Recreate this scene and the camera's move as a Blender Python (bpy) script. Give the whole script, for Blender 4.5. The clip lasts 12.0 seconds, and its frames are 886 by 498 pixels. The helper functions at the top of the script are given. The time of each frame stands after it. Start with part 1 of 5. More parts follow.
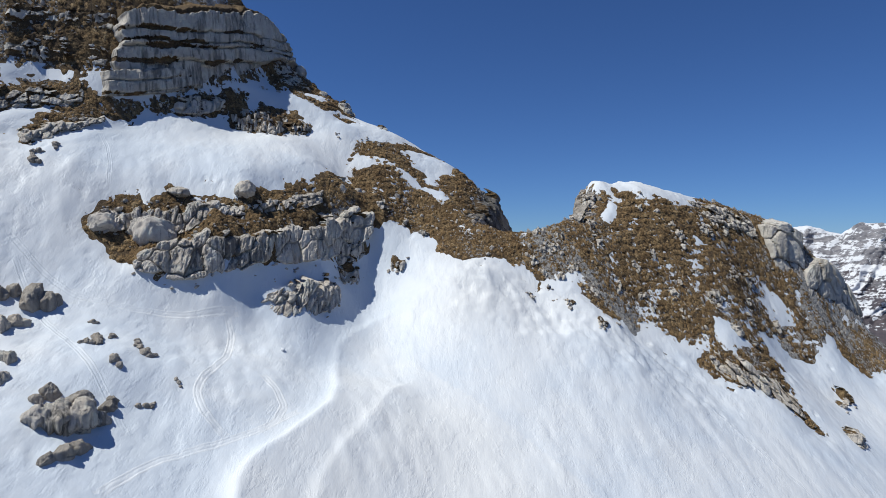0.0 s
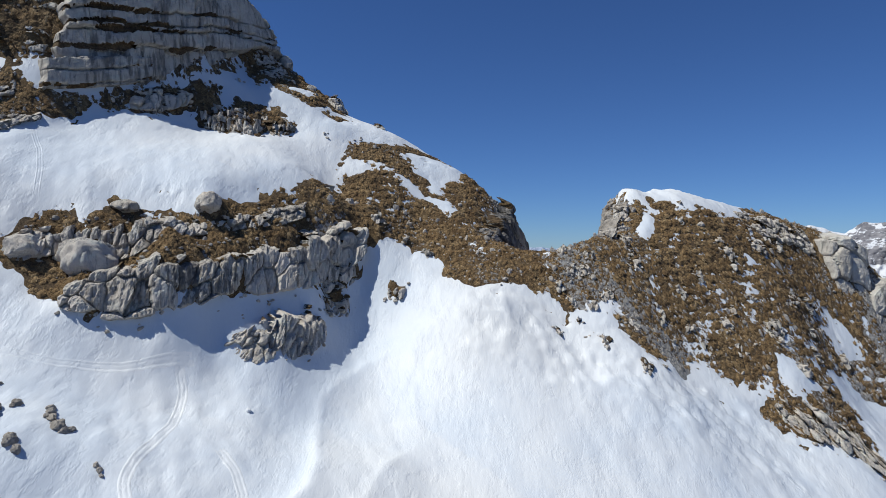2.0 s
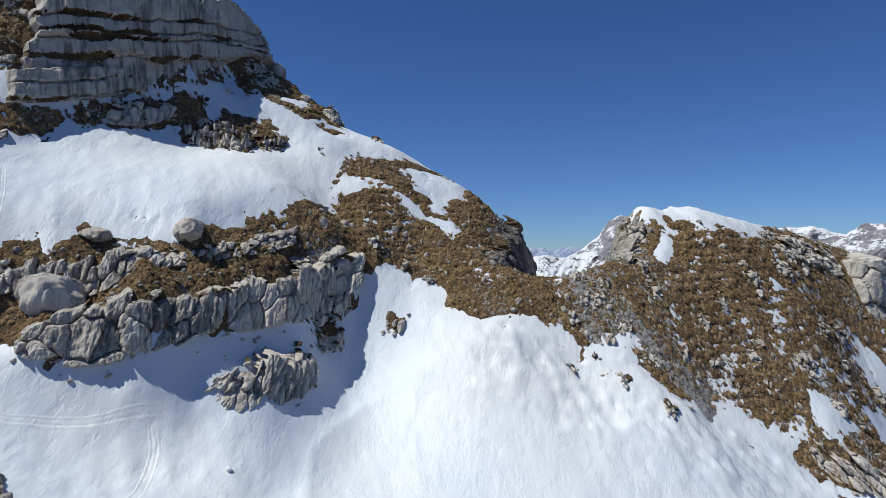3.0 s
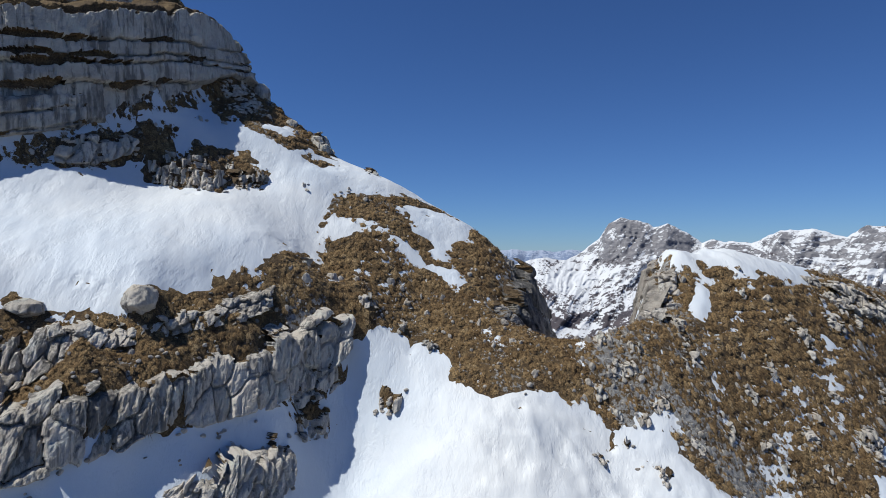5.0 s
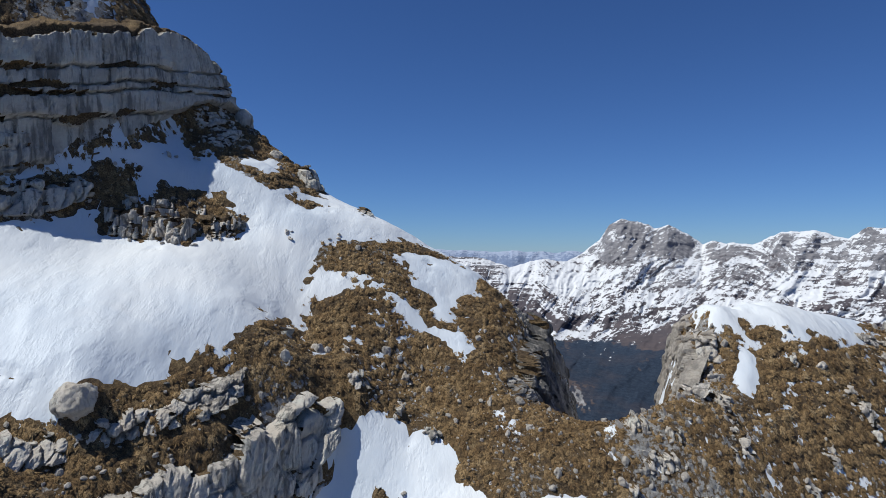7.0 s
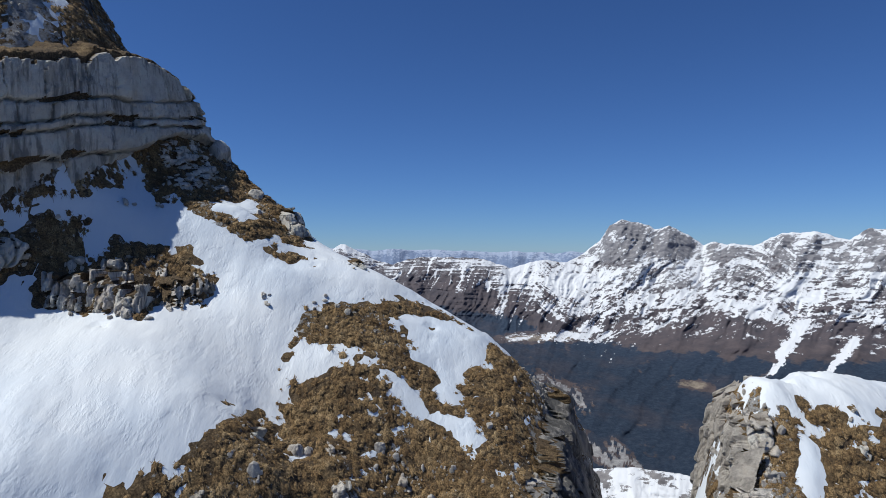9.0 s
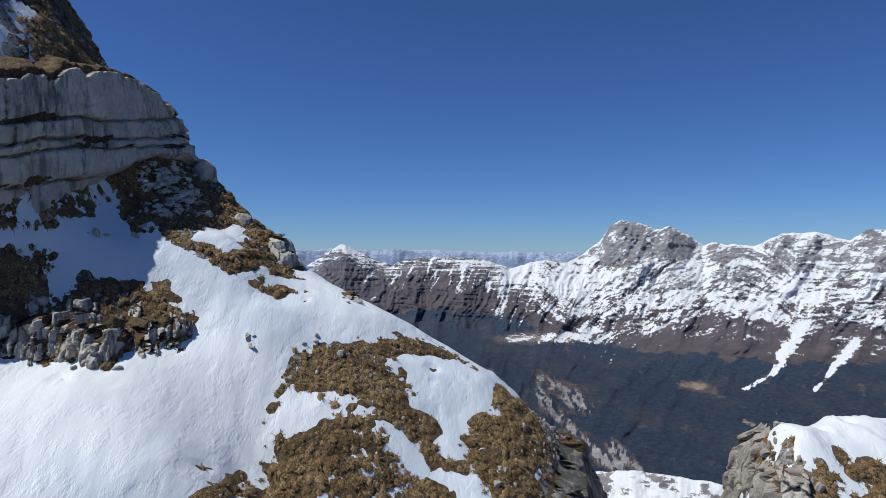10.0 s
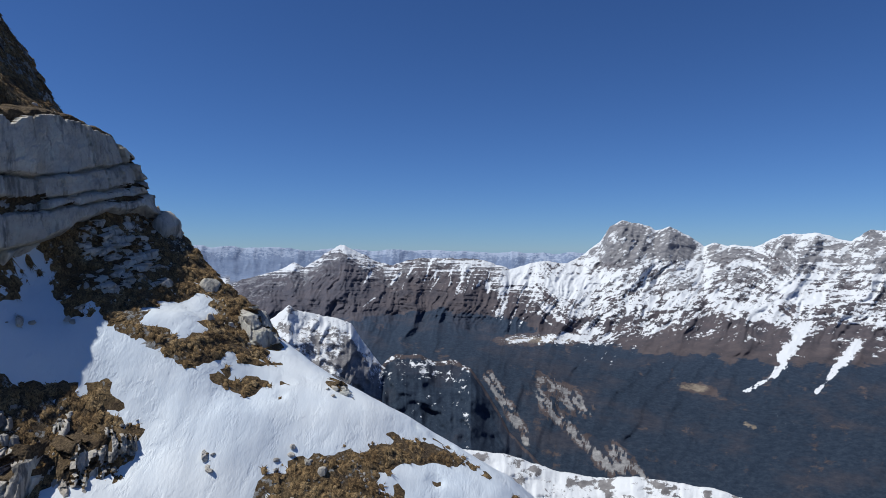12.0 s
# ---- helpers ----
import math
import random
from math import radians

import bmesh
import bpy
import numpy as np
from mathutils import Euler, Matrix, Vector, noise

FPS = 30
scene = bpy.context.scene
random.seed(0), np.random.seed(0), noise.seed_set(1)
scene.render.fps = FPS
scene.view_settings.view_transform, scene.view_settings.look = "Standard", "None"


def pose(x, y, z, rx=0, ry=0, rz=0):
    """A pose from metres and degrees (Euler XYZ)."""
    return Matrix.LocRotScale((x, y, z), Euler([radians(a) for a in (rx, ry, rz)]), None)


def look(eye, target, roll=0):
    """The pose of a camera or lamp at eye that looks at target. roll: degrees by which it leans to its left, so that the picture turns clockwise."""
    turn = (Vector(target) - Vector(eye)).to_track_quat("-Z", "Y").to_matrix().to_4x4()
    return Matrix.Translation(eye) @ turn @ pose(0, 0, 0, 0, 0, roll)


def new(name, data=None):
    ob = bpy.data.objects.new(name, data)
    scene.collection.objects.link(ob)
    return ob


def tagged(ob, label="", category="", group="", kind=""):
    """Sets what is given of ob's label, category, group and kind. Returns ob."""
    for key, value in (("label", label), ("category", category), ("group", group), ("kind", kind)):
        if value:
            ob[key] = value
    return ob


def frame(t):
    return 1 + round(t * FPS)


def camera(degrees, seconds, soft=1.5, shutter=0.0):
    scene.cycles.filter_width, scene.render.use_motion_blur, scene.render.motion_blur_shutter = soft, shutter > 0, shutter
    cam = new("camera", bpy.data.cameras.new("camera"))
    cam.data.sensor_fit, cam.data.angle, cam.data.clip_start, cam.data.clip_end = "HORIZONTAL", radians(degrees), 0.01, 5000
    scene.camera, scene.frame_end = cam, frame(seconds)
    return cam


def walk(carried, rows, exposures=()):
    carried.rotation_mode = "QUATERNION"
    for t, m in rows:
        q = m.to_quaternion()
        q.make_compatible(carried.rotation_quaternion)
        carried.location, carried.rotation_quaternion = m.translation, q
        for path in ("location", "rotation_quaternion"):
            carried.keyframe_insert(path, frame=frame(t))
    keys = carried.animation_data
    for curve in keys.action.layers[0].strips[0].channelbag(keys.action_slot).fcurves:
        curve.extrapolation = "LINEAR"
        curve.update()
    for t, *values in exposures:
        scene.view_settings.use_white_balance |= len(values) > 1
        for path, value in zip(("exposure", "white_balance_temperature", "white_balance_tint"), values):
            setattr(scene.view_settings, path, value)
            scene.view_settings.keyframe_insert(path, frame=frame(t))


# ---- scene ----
# ---- camera ----
cam = camera(70.0, 12.0, 0.7)
PATH = [
    (0.0, 0.00, 0.00, 50.00, 0.00, 0.00, -0.00),
    (0.5, -0.22, 4.33, 50.42, 0.02, -0.01, 0.01),
    (1.0, -0.45, 8.48, 50.95, 0.05, -0.02, 0.01),
    (1.5, -0.64, 12.41, 51.79, 0.08, -0.04, -0.00),
    (2.0, -0.82, 15.98, 53.03, 0.10, -0.07, -0.01),
    (2.5, -0.99, 19.26, 54.56, 0.12, -0.03, -0.02),
    (3.0, -1.13, 22.32, 56.15, 0.14, -0.03, 0.01),
    (5.0, -1.49, 33.24, 62.12, 0.15, 0.10, 0.00),
    (5.5, -1.57, 35.78, 63.65, 0.15, 0.11, -0.00),
    (6.0, -1.73, 38.29, 65.14, 0.13, 0.14, -0.01),
    (6.5, -1.82, 40.82, 66.64, 0.15, 0.12, -0.02),
    (7.0, -1.95, 43.33, 68.14, 0.15, 0.12, -0.05),
    (9.0, -2.42, 53.55, 74.15, 0.14, 0.09, -0.12),
    (9.5, -2.53, 56.16, 75.66, 0.13, 0.07, -0.14),
    (10.0, -2.65, 58.78, 77.16, 0.13, 0.07, -0.15),
    (10.5, -2.75, 61.38, 78.73, 0.14, 0.05, -0.16),
    (11.0, -2.86, 64.01, 80.30, 0.15, 0.03, -0.16),
    (11.5, -3.02, 66.58, 81.84, 0.12, 0.06, -0.15),
    (12.0, -3.15, 69.17, 83.47, 0.11, 0.02, -0.21),
]
walk(cam, [(t, pose(x, y, z, 90 + pitch, roll, yaw)) for t, x, y, z, yaw, pitch, roll in PATH],
     exposures=[(0.0, 0.32, 6270, 5), (5.0, 0.32, 6270, 5), (9.0, 0.32, 6160, 5), (12.0, 0.30, 6140, 5)])

# ---- light ----
SUN_FROM = Vector((-0.72, -0.17, 1.21)).normalized()
world = bpy.data.worlds.new("sky")
scene.world = world
world.use_nodes = True
wn = world.node_tree
sky = wn.nodes.new("ShaderNodeTexSky")
sky.sky_type, sky.sun_disc = "NISHITA", False
sky.sun_elevation = math.asin(SUN_FROM.z)
sky.sun_rotation = math.atan2(SUN_FROM.x, SUN_FROM.y)
sky.altitude, sky.air_density, sky.dust_density, sky.ozone_density = 2500, 1.0, 0.0, 3.0
deep = wn.nodes.new("ShaderNodeMix")
deep.data_type, deep.blend_type = "RGBA", "MULTIPLY"
deep.inputs[0].default_value = 1.0
deep.inputs[7].default_value = (0.655, 0.908, 1.39, 1)
wn.links.new(sky.outputs[0], deep.inputs[6])
wn.links.new(deep.outputs[2], wn.nodes["Background"].inputs[0])
wn.nodes["Background"].inputs[1].default_value = 0.046
sun = new("sun", bpy.data.lights.new("sun", "SUN"))
sun.data.energy, sun.data.angle, sun.data.color = 3.4, radians(0.5), (1.0, 0.97, 0.93)
sun.matrix_world = look(SUN_FROM * 300, (0, 0, 0))


# ---- materials ----
class Mat:
    """A node material with short helpers."""

    def __init__(self, name, rough=0.8):
        self.m = bpy.data.materials.new(name)
        self.m.use_nodes = True
        self.t = self.m.node_tree
        self.b = self.t.nodes["Principled BSDF"]
        self.b.inputs["Roughness"].default_value = rough
        self.b.inputs["Specular IOR Level"].default_value = 0.25

    def node(self, kind, **sets):
        n = self.t.nodes.new(kind)
        for k, v in sets.items():
            setattr(n, k, v)
        return n

    def link(self, a, b):
        self.t.links.new(a, b)

    def noise(self, scale, detail=6.0, rough=0.6, stretch=(1, 1, 1), turn=(0, 0, 0), local=False, lac=2.0):
        co = self.node("ShaderNodeTexCoord").outputs["Object"] if local else self.node("ShaderNodeNewGeometry").outputs["Position"]
        mp = self.node("ShaderNodeMapping")
        mp.inputs["Scale"].default_value = stretch
        mp.inputs["Rotation"].default_value = turn
        self.link(co, mp.inputs[0])
        n = self.node("ShaderNodeTexNoise")
        n.inputs["Scale"].default_value, n.inputs["Detail"].default_value, n.inputs["Roughness"].default_value = scale, detail, rough
        n.inputs["Lacunarity"].default_value = lac
        self.link(mp.outputs[0], n.inputs["Vector"])
        return n.outputs["Fac"]

    def attr(self, name):
        return self.node("ShaderNodeAttribute", attribute_name=name).outputs["Fac"]

    def ramp(self, fac, *stops):
        r = self.node("ShaderNodeValToRGB")
        e = r.color_ramp.elements
        while len(e) < len(stops):
            e.new(0.5)
        for i, (p, c) in enumerate(stops):
            e[i].position = p
            e[i].color = (*c, 1) if isinstance(c, tuple) else (c, c, c, 1)
        self.link(fac, r.inputs[0])
        return r.outputs[0]

    def mix(self, fac, a, b, mode="MIX"):
        n = self.node("ShaderNodeMix", data_type="RGBA", blend_type=mode)
        for sock, v in ((n.inputs[0], fac), (n.inputs[6], a), (n.inputs[7], b)):
            if isinstance(v, tuple):
                sock.default_value = (*v, 1)
            elif isinstance(v, (int, float)):
                sock.default_value = v
            else:
                self.link(v, sock)
        return n.outputs[2]

    def math(self, op, a, b=0.0):
        n = self.node("ShaderNodeMath", operation=op)
        for sock, v in zip(n.inputs, (a, b)):
            if isinstance(v, (int, float)):
                sock.default_value = v
            else:
                self.link(v, sock)
        return n.outputs[0]

    def colour(self, c):
        self.link(c, self.b.inputs["Base Color"])

    def bump(self, *layers):
        last = None
        for h, strength, dist in layers:
            n = self.node("ShaderNodeBump")
            n.inputs["Strength"].default_value, n.inputs["Distance"].default_value = strength, dist
            self.link(h, n.inputs["Height"])
            if last:
                self.link(last, n.inputs["Normal"])
            last = n.outputs[0]
        self.link(last, self.b.inputs["Normal"])


def make_snow():
    """Old spring snow: faint dust, wind crust and melt cups."""
    k = Mat("snow", 0.5)
    # the attribute makes the ramp creamier and the bowl darker and bluer
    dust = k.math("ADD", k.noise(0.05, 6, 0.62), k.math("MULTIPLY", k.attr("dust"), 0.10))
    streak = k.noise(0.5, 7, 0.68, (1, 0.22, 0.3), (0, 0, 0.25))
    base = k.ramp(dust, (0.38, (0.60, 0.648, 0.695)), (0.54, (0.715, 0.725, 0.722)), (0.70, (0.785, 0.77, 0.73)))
    base = k.mix(0.3, base, k.ramp(streak, (0.3, (0.77, 0.78, 0.79)), (0.7, (0.72, 0.72, 0.715))), "MIX")
    base = k.mix(k.ramp(k.noise(3.5, 7, 0.75), (0.66, 0.0), (0.80, 0.3)), base, (0.45, 0.40, 0.34))
    k.colour(base)
    crust = k.ramp(k.noise(0.35, 6, 0.7, (1, 0.45, 0.6), (0, 0, 0.5)), (0.42, 0.0), (0.5, 0.75), (0.58, 1.0))
    k.bump((k.noise(0.22, 5, 0.6, (1, 0.3, 0.5), (0, 0, 0.35)), 0.3, 0.4), (crust, 0.35, 0.11), (k.noise(0.55, 6, 0.6, (1, 0.3, 0.5), (0, 0, 0.3)), 0.35, 0.25),
           (k.noise(2.4, 7, 0.68, (1, 0.6, 0.8), (0, 0, 0.4)), 0.28, 0.07), (k.noise(12, 4, 0.7), 0.2, 0.02))
    return k.m


def make_turf():
    """Dry winter grass with bare soil, thinning to grey scree and rock."""
    k = Mat("turf", 0.95)
    big, mid, fine = k.noise(0.16, 5, 0.6), k.noise(1.1, 6, 0.65), k.noise(7, 5, 0.7)
    grass = k.ramp(mid, (0.28, (0.062, 0.038, 0.019)), (0.45, (0.19, 0.12, 0.056)), (0.6, (0.31, 0.205, 0.095)), (0.8, (0.43, 0.31, 0.16)))
    soil = k.ramp(fine, (0.3, (0.05, 0.036, 0.024)), (0.7, (0.18, 0.13, 0.085)))
    c = k.mix(k.ramp(big, (0.38, 0.75), (0.6, 0.05)), grass, soil)
    # near-black noise puts the dark gaps between clumps into the colour
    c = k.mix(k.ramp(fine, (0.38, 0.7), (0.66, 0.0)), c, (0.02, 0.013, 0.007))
    stone = k.ramp(k.noise(2.4, 6, 0.7), (0.3, (0.14, 0.13, 0.115)), (0.7, (0.45, 0.43, 0.40)))
    crumb = k.math("ADD", k.attr("stone"), k.math("MULTIPLY", k.math("SUBTRACT", k.noise(1.9, 6, 0.7), 0.5), 1.9))
    k.link(k.mix(k.ramp(crumb, (0.47, 0.0), (0.56, 1.0)), c, stone), k.b.inputs["Base Color"])
    k.bump((k.noise(1.3, 6, 0.7), 0.8, 0.45), (k.noise(6, 6, 0.7), 0.8, 0.12))
    return k.m


def make_rock(name, pale, tint, flute, dark=0.5, narrow=1.3, soft=0.50):
    """Weathered limestone: pale faces, dark water streaks, lichen."""
    k = Mat(name, 0.9)
    info = k.node("ShaderNodeObjectInfo").outputs["Random"]
    grain, blot, run = k.noise(7, 6, 0.72), k.noise(0.7, 7, 0.68), k.noise(1.0, 5, 0.62, (narrow, narrow, 0.12))
    c = k.ramp(blot, (0.28, tuple(v * 0.72 for v in pale)), (0.5, pale), (0.72, tuple(min(v * 1.15, 0.68) for v in pale)))
    c = k.mix(k.ramp(k.noise(0.4, 5, 0.65), (0.5, 0.0), (0.72, 0.5)), c, tint)
    run = k.math("ADD", run, k.math("MULTIPLY", k.math("SUBTRACT", k.noise(0.22, 3, 0.5, (1, 1, 0.6)), 0.5), -0.75))
    c = k.mix(k.ramp(run, (soft - 0.15, dark), (soft, 0.0)), c, (0.10, 0.095, 0.09))
    c = k.mix(k.ramp(grain, (0.30, 0.5), (0.41, 0.0)), c, (0.14, 0.125, 0.11))
    c = k.mix(1.0, c, k.ramp(info, (0.0, (0.86, 0.845, 0.82)), (1.0, (1.0, 1.0, 1.0))), "MULTIPLY")
    k.colour(c)
    k.bump((k.noise(1.4, 7, 0.7, (1, 1, flute)), 1.0, 0.42), (k.noise(4.0, 6, 0.72, (1, 1, 0.45)), 0.9, 0.16), (grain, 0.7, 0.05))
    return k.m


def make_tussock():
    k = Mat("tussock", 0.95)
    info = k.node("ShaderNodeNewGeometry").outputs["Random Per Island"]
    mixed = k.math("ADD", k.math("MULTIPLY", info, 0.16), k.math("MULTIPLY", k.noise(0.45, 7, 0.68), 0.95))
    c = k.ramp(mixed, (0.30, (0.07, 0.043, 0.021)), (0.46, (0.215, 0.132, 0.060)), (0.6, (0.345, 0.224, 0.104)), (0.78, (0.48, 0.345, 0.185)))
    # dark gaps between the blades, painted in as near-black noise
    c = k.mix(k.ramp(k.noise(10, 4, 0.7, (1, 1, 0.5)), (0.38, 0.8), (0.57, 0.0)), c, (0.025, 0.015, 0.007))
    k.colour(c)
    k.bump((k.noise(14, 4, 0.7, (1, 1, 0.4)), 0.9, 0.12))
    return k.m


def make_range(name):
    """Far mountainside: snow, grey rock, brown slopes and dark conifer forest, by the mesh's own attributes; a bluish
    haze of distance is mixed in last.
    """
    k = Mat(name, 0.95)
    rock = k.ramp(k.noise(0.02, 8, 0.7, (1, 1, 2.2)), (0.35, (0.105, 0.096, 0.096)), (0.65, (0.30, 0.275, 0.26)))
    heath = k.ramp(k.noise(0.012, 8, 0.7), (0.35, (0.046, 0.034, 0.031)), (0.7, (0.112, 0.080, 0.067)))
    # haze over the forest is put into these colours, so they lean bluish
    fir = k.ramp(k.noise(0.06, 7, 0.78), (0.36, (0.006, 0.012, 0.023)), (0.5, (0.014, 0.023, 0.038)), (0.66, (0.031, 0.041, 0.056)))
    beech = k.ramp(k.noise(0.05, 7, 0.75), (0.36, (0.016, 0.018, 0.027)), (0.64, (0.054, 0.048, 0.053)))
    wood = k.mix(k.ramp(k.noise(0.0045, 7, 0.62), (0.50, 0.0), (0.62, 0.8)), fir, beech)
    n = k.math("MULTIPLY", k.math("SUBTRACT", k.noise(0.022, 9, 0.72, (1, 1, 0.7)), 0.5), 1.6)
    c = k.mix(k.ramp(k.math("ADD", k.attr("rock"), n), (0.45, 0.0), (0.58, 1.0)), heath, rock)
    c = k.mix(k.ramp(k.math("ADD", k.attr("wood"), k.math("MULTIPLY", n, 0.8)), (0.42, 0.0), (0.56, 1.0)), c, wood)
    meadow = k.ramp(k.noise(0.03, 7, 0.7), (0.35, (0.13, 0.10, 0.07)), (0.7, (0.30, 0.24, 0.17)))
    c = k.mix(k.ramp(k.math("ADD", k.attr("meadow"), k.math("MULTIPLY", n, 0.7)), (0.42, 0.0), (0.56, 1.0)), c, meadow)
    scar = k.ramp(k.noise(0.05, 8, 0.75, (1, 1, 0.5)), (0.34, (0.13, 0.12, 0.115)), (0.62, (0.36, 0.34, 0.315)))
    c = k.mix(k.ramp(k.math("ADD", k.attr("pale"), k.math("MULTIPLY", n, 1.3)), (0.40, 0.0), (0.85, 0.9)), c, scar)
    m = k.math("MULTIPLY", k.math("SUBTRACT", k.noise(0.045, 9, 0.75, (1, 1, 1.6), (0.2, 0.1, 0)), 0.5), 1.9)
    m = k.math("ADD", m, k.math("MULTIPLY", k.math("SUBTRACT", k.noise(0.004, 9, 0.72, (1, 1, 9), (0.06, 0.05, 0)), 0.5), 0.9))
    c = k.mix(k.ramp(k.math("ADD", k.attr("snow"), m), (0.45, 0.0), (0.54, 1.0)), c, (0.73, 0.72, 0.71))
    # bluish distance haze painted over the surface colour
    haze = k.attr("far")
    c = k.mix(haze, c, (0.19, 0.26, 0.40))
    k.colour(c)
    k.bump((k.noise(0.05, 8, 0.72), 0.7, 5.0))
    return k.m


SNOW, TURF, TUSSOCK, RANGE = make_snow(), make_turf(), make_tussock(), make_range("mountainside")
WALL_ROCK = make_rock("wall_limestone", (0.64, 0.585, 0.51), (0.53, 0.44, 0.33), 0.5, 0.7)
BAND_ROCK = make_rock("band_limestone", (0.68, 0.61, 0.525), (0.54, 0.44, 0.33), 0.2, 0.75, 2.6, 0.48)
TAN_ROCK = make_rock("tan_limestone", (0.46, 0.41, 0.35), (0.40, 0.32, 0.24), 0.4, 0.4)
# base darkened to stand for the notch wall's shade; black streaks are lichen
DARK_ROCK = make_rock("shade_stained_limestone", (0.34, 0.31, 0.275), (0.22, 0.17, 0.12), 0.3, 0.9, 1.6, 0.56)
SCREE_ROCK = make_rock("scree_limestone", (0.58, 0.525, 0.455), (0.40, 0.32, 0.24), 0.8, 0.4)


# ---- shaping helpers ----
def lattice(ix, iy, seed):
    n = (ix * 374761393 + iy * 668265263 + seed * 1442695041) & 0x7FFFFFFF
    n = ((n ^ (n >> 13)) * 1274126177) & 0x7FFFFFFF
    return ((n ^ (n >> 16)) & 0xFFFF) / 65535.0


def value_noise(x, y, seed):
    ix, iy = np.floor(x).astype(np.int64), np.floor(y).astype(np.int64)
    fx, fy = x - ix, y - iy
    fx, fy = fx * fx * (3 - 2 * fx), fy * fy * (3 - 2 * fy)
    a, b = lattice(ix, iy, seed), lattice(ix + 1, iy, seed)
    c, d = lattice(ix, iy + 1, seed), lattice(ix + 1, iy + 1, seed)
    return (a + (b - a) * fx) * (1 - fy) + (c + (d - c) * fx) * fy


def fbm(x, y, seed, octaves=4, gain=0.5, ridged=False):
    """Noise about zero, or 0 to 1 with sharp crests if ridged."""
    total, amp, norm = 0.0, 1.0, 0.0
    for k in range(octaves):
        v = value_noise(x * 2 ** k + 17.3 * k, y * 2 ** k - 9.1 * k, seed + k)
        total = total + amp * ((1 - abs(2 * v - 1)) if ridged else v - 0.5)
        norm += amp
        amp *= gain
    return total / norm


def smooth(a, b, v):
    t = np.clip((v - a) / (b - a), 0, 1)
    return t * t * (3 - 2 * t)


def inside(poly, x, y):
    """Signed distance to a plan outline: positive inside."""
    best, odd = np.full(np.shape(x), 1e9), np.zeros(np.shape(x), bool)
    for (ax, ay), (bx, by) in zip(poly, poly[1:] + poly[:1]):
        ex, ey = bx - ax, by - ay
        s = np.clip(((x - ax) * ex + (y - ay) * ey) / (ex * ex + ey * ey + 1e-9), 0, 1)
        best = np.minimum(best, (x - ax - s * ex) ** 2 + (y - ay - s * ey) ** 2)
        if ay != by:
            odd ^= ((ay > y) != (by > y)) & (x < ex * (y - ay) / ey + ax)
    return np.where(odd, 1, -1) * np.sqrt(best)


def near_line(line, x, y):
    """Distance to a plan line, the side (positive: right of its way) and the share of the way along."""
    best, side, along = np.full(np.shape(x), 1e9), np.zeros(np.shape(x)), np.zeros(np.shape(x))
    for i, ((ax, ay), (bx, by)) in enumerate(zip(line, line[1:])):
        ex, ey = bx - ax, by - ay
        s = np.clip(((x - ax) * ex + (y - ay) * ey) / (ex * ex + ey * ey), 0, 1)
        d = np.hypot(x - ax - s * ex, y - ay - s * ey)
        hit = d < best
        best = np.where(hit, d, best)
        side = np.where(hit, np.sign((x - ax) * ey - (y - ay) * ex), side)
        along = np.where(hit, (i + s) / (len(line) - 1), along)
    return best, side, along


def grid_mesh(name, x, y, z, material, attrs=(), keep=None):
    """A sheet over a grid of places; keep: which cells stay."""
    rows, cols = x.shape
    idx = np.arange(rows * cols).reshape(rows, cols)
    quads = np.stack((idx[:-1, :-1], idx[:-1, 1:], idx[1:, 1:], idx[1:, :-1]), -1).reshape(-1, 4)
    verts = np.stack((x, y, z), -1).reshape(-1, 3)
    if keep is not None:
        quads = quads[keep.reshape(-1)]
    used = np.unique(quads)
    remap = np.zeros(rows * cols, np.int64)
    remap[used] = np.arange(len(used))
    quads, verts = remap[quads], verts[used]
    me = bpy.data.meshes.new(name)
    me.vertices.add(len(verts))
    me.vertices.foreach_set("co", verts.astype(np.float32).reshape(-1))
    me.loops.add(quads.size)
    me.loops.foreach_set("vertex_index", quads.astype(np.int32).reshape(-1))
    me.polygons.add(len(quads))
    me.polygons.foreach_set("loop_start", (np.arange(len(quads)) * 4).astype(np.int32))
    me.polygons.foreach_set("use_smooth", np.ones(len(quads), bool))
    me.update(calc_edges=True)
    for key, values in attrs:
        me.attributes.new(key, "FLOAT", "POINT").data.foreach_set("value", values.reshape(-1)[used].astype(np.float32))
    me.materials.append(material)
    return new(name, me)


def joined(name, verts, tris, material, smoothed=True):
    """One mesh out of many small pieces: arrays of places and of triangles."""
    verts, tris = np.concatenate(verts), np.concatenate(tris)
    me = bpy.data.meshes.new(name)
    me.vertices.add(len(verts))
    me.vertices.foreach_set("co", verts.astype(np.float32).reshape(-1))
    me.loops.add(tris.size)
    me.loops.foreach_set("vertex_index", tris.astype(np.int32).reshape(-1))
    me.polygons.add(len(tris))
    me.polygons.foreach_set("loop_start", (np.arange(len(tris)) * 3).astype(np.int32))
    me.polygons.foreach_set("use_smooth", np.full(len(tris), smoothed))
    me.update(calc_edges=True)
    me.materials.append(material)
    return new(name, me)


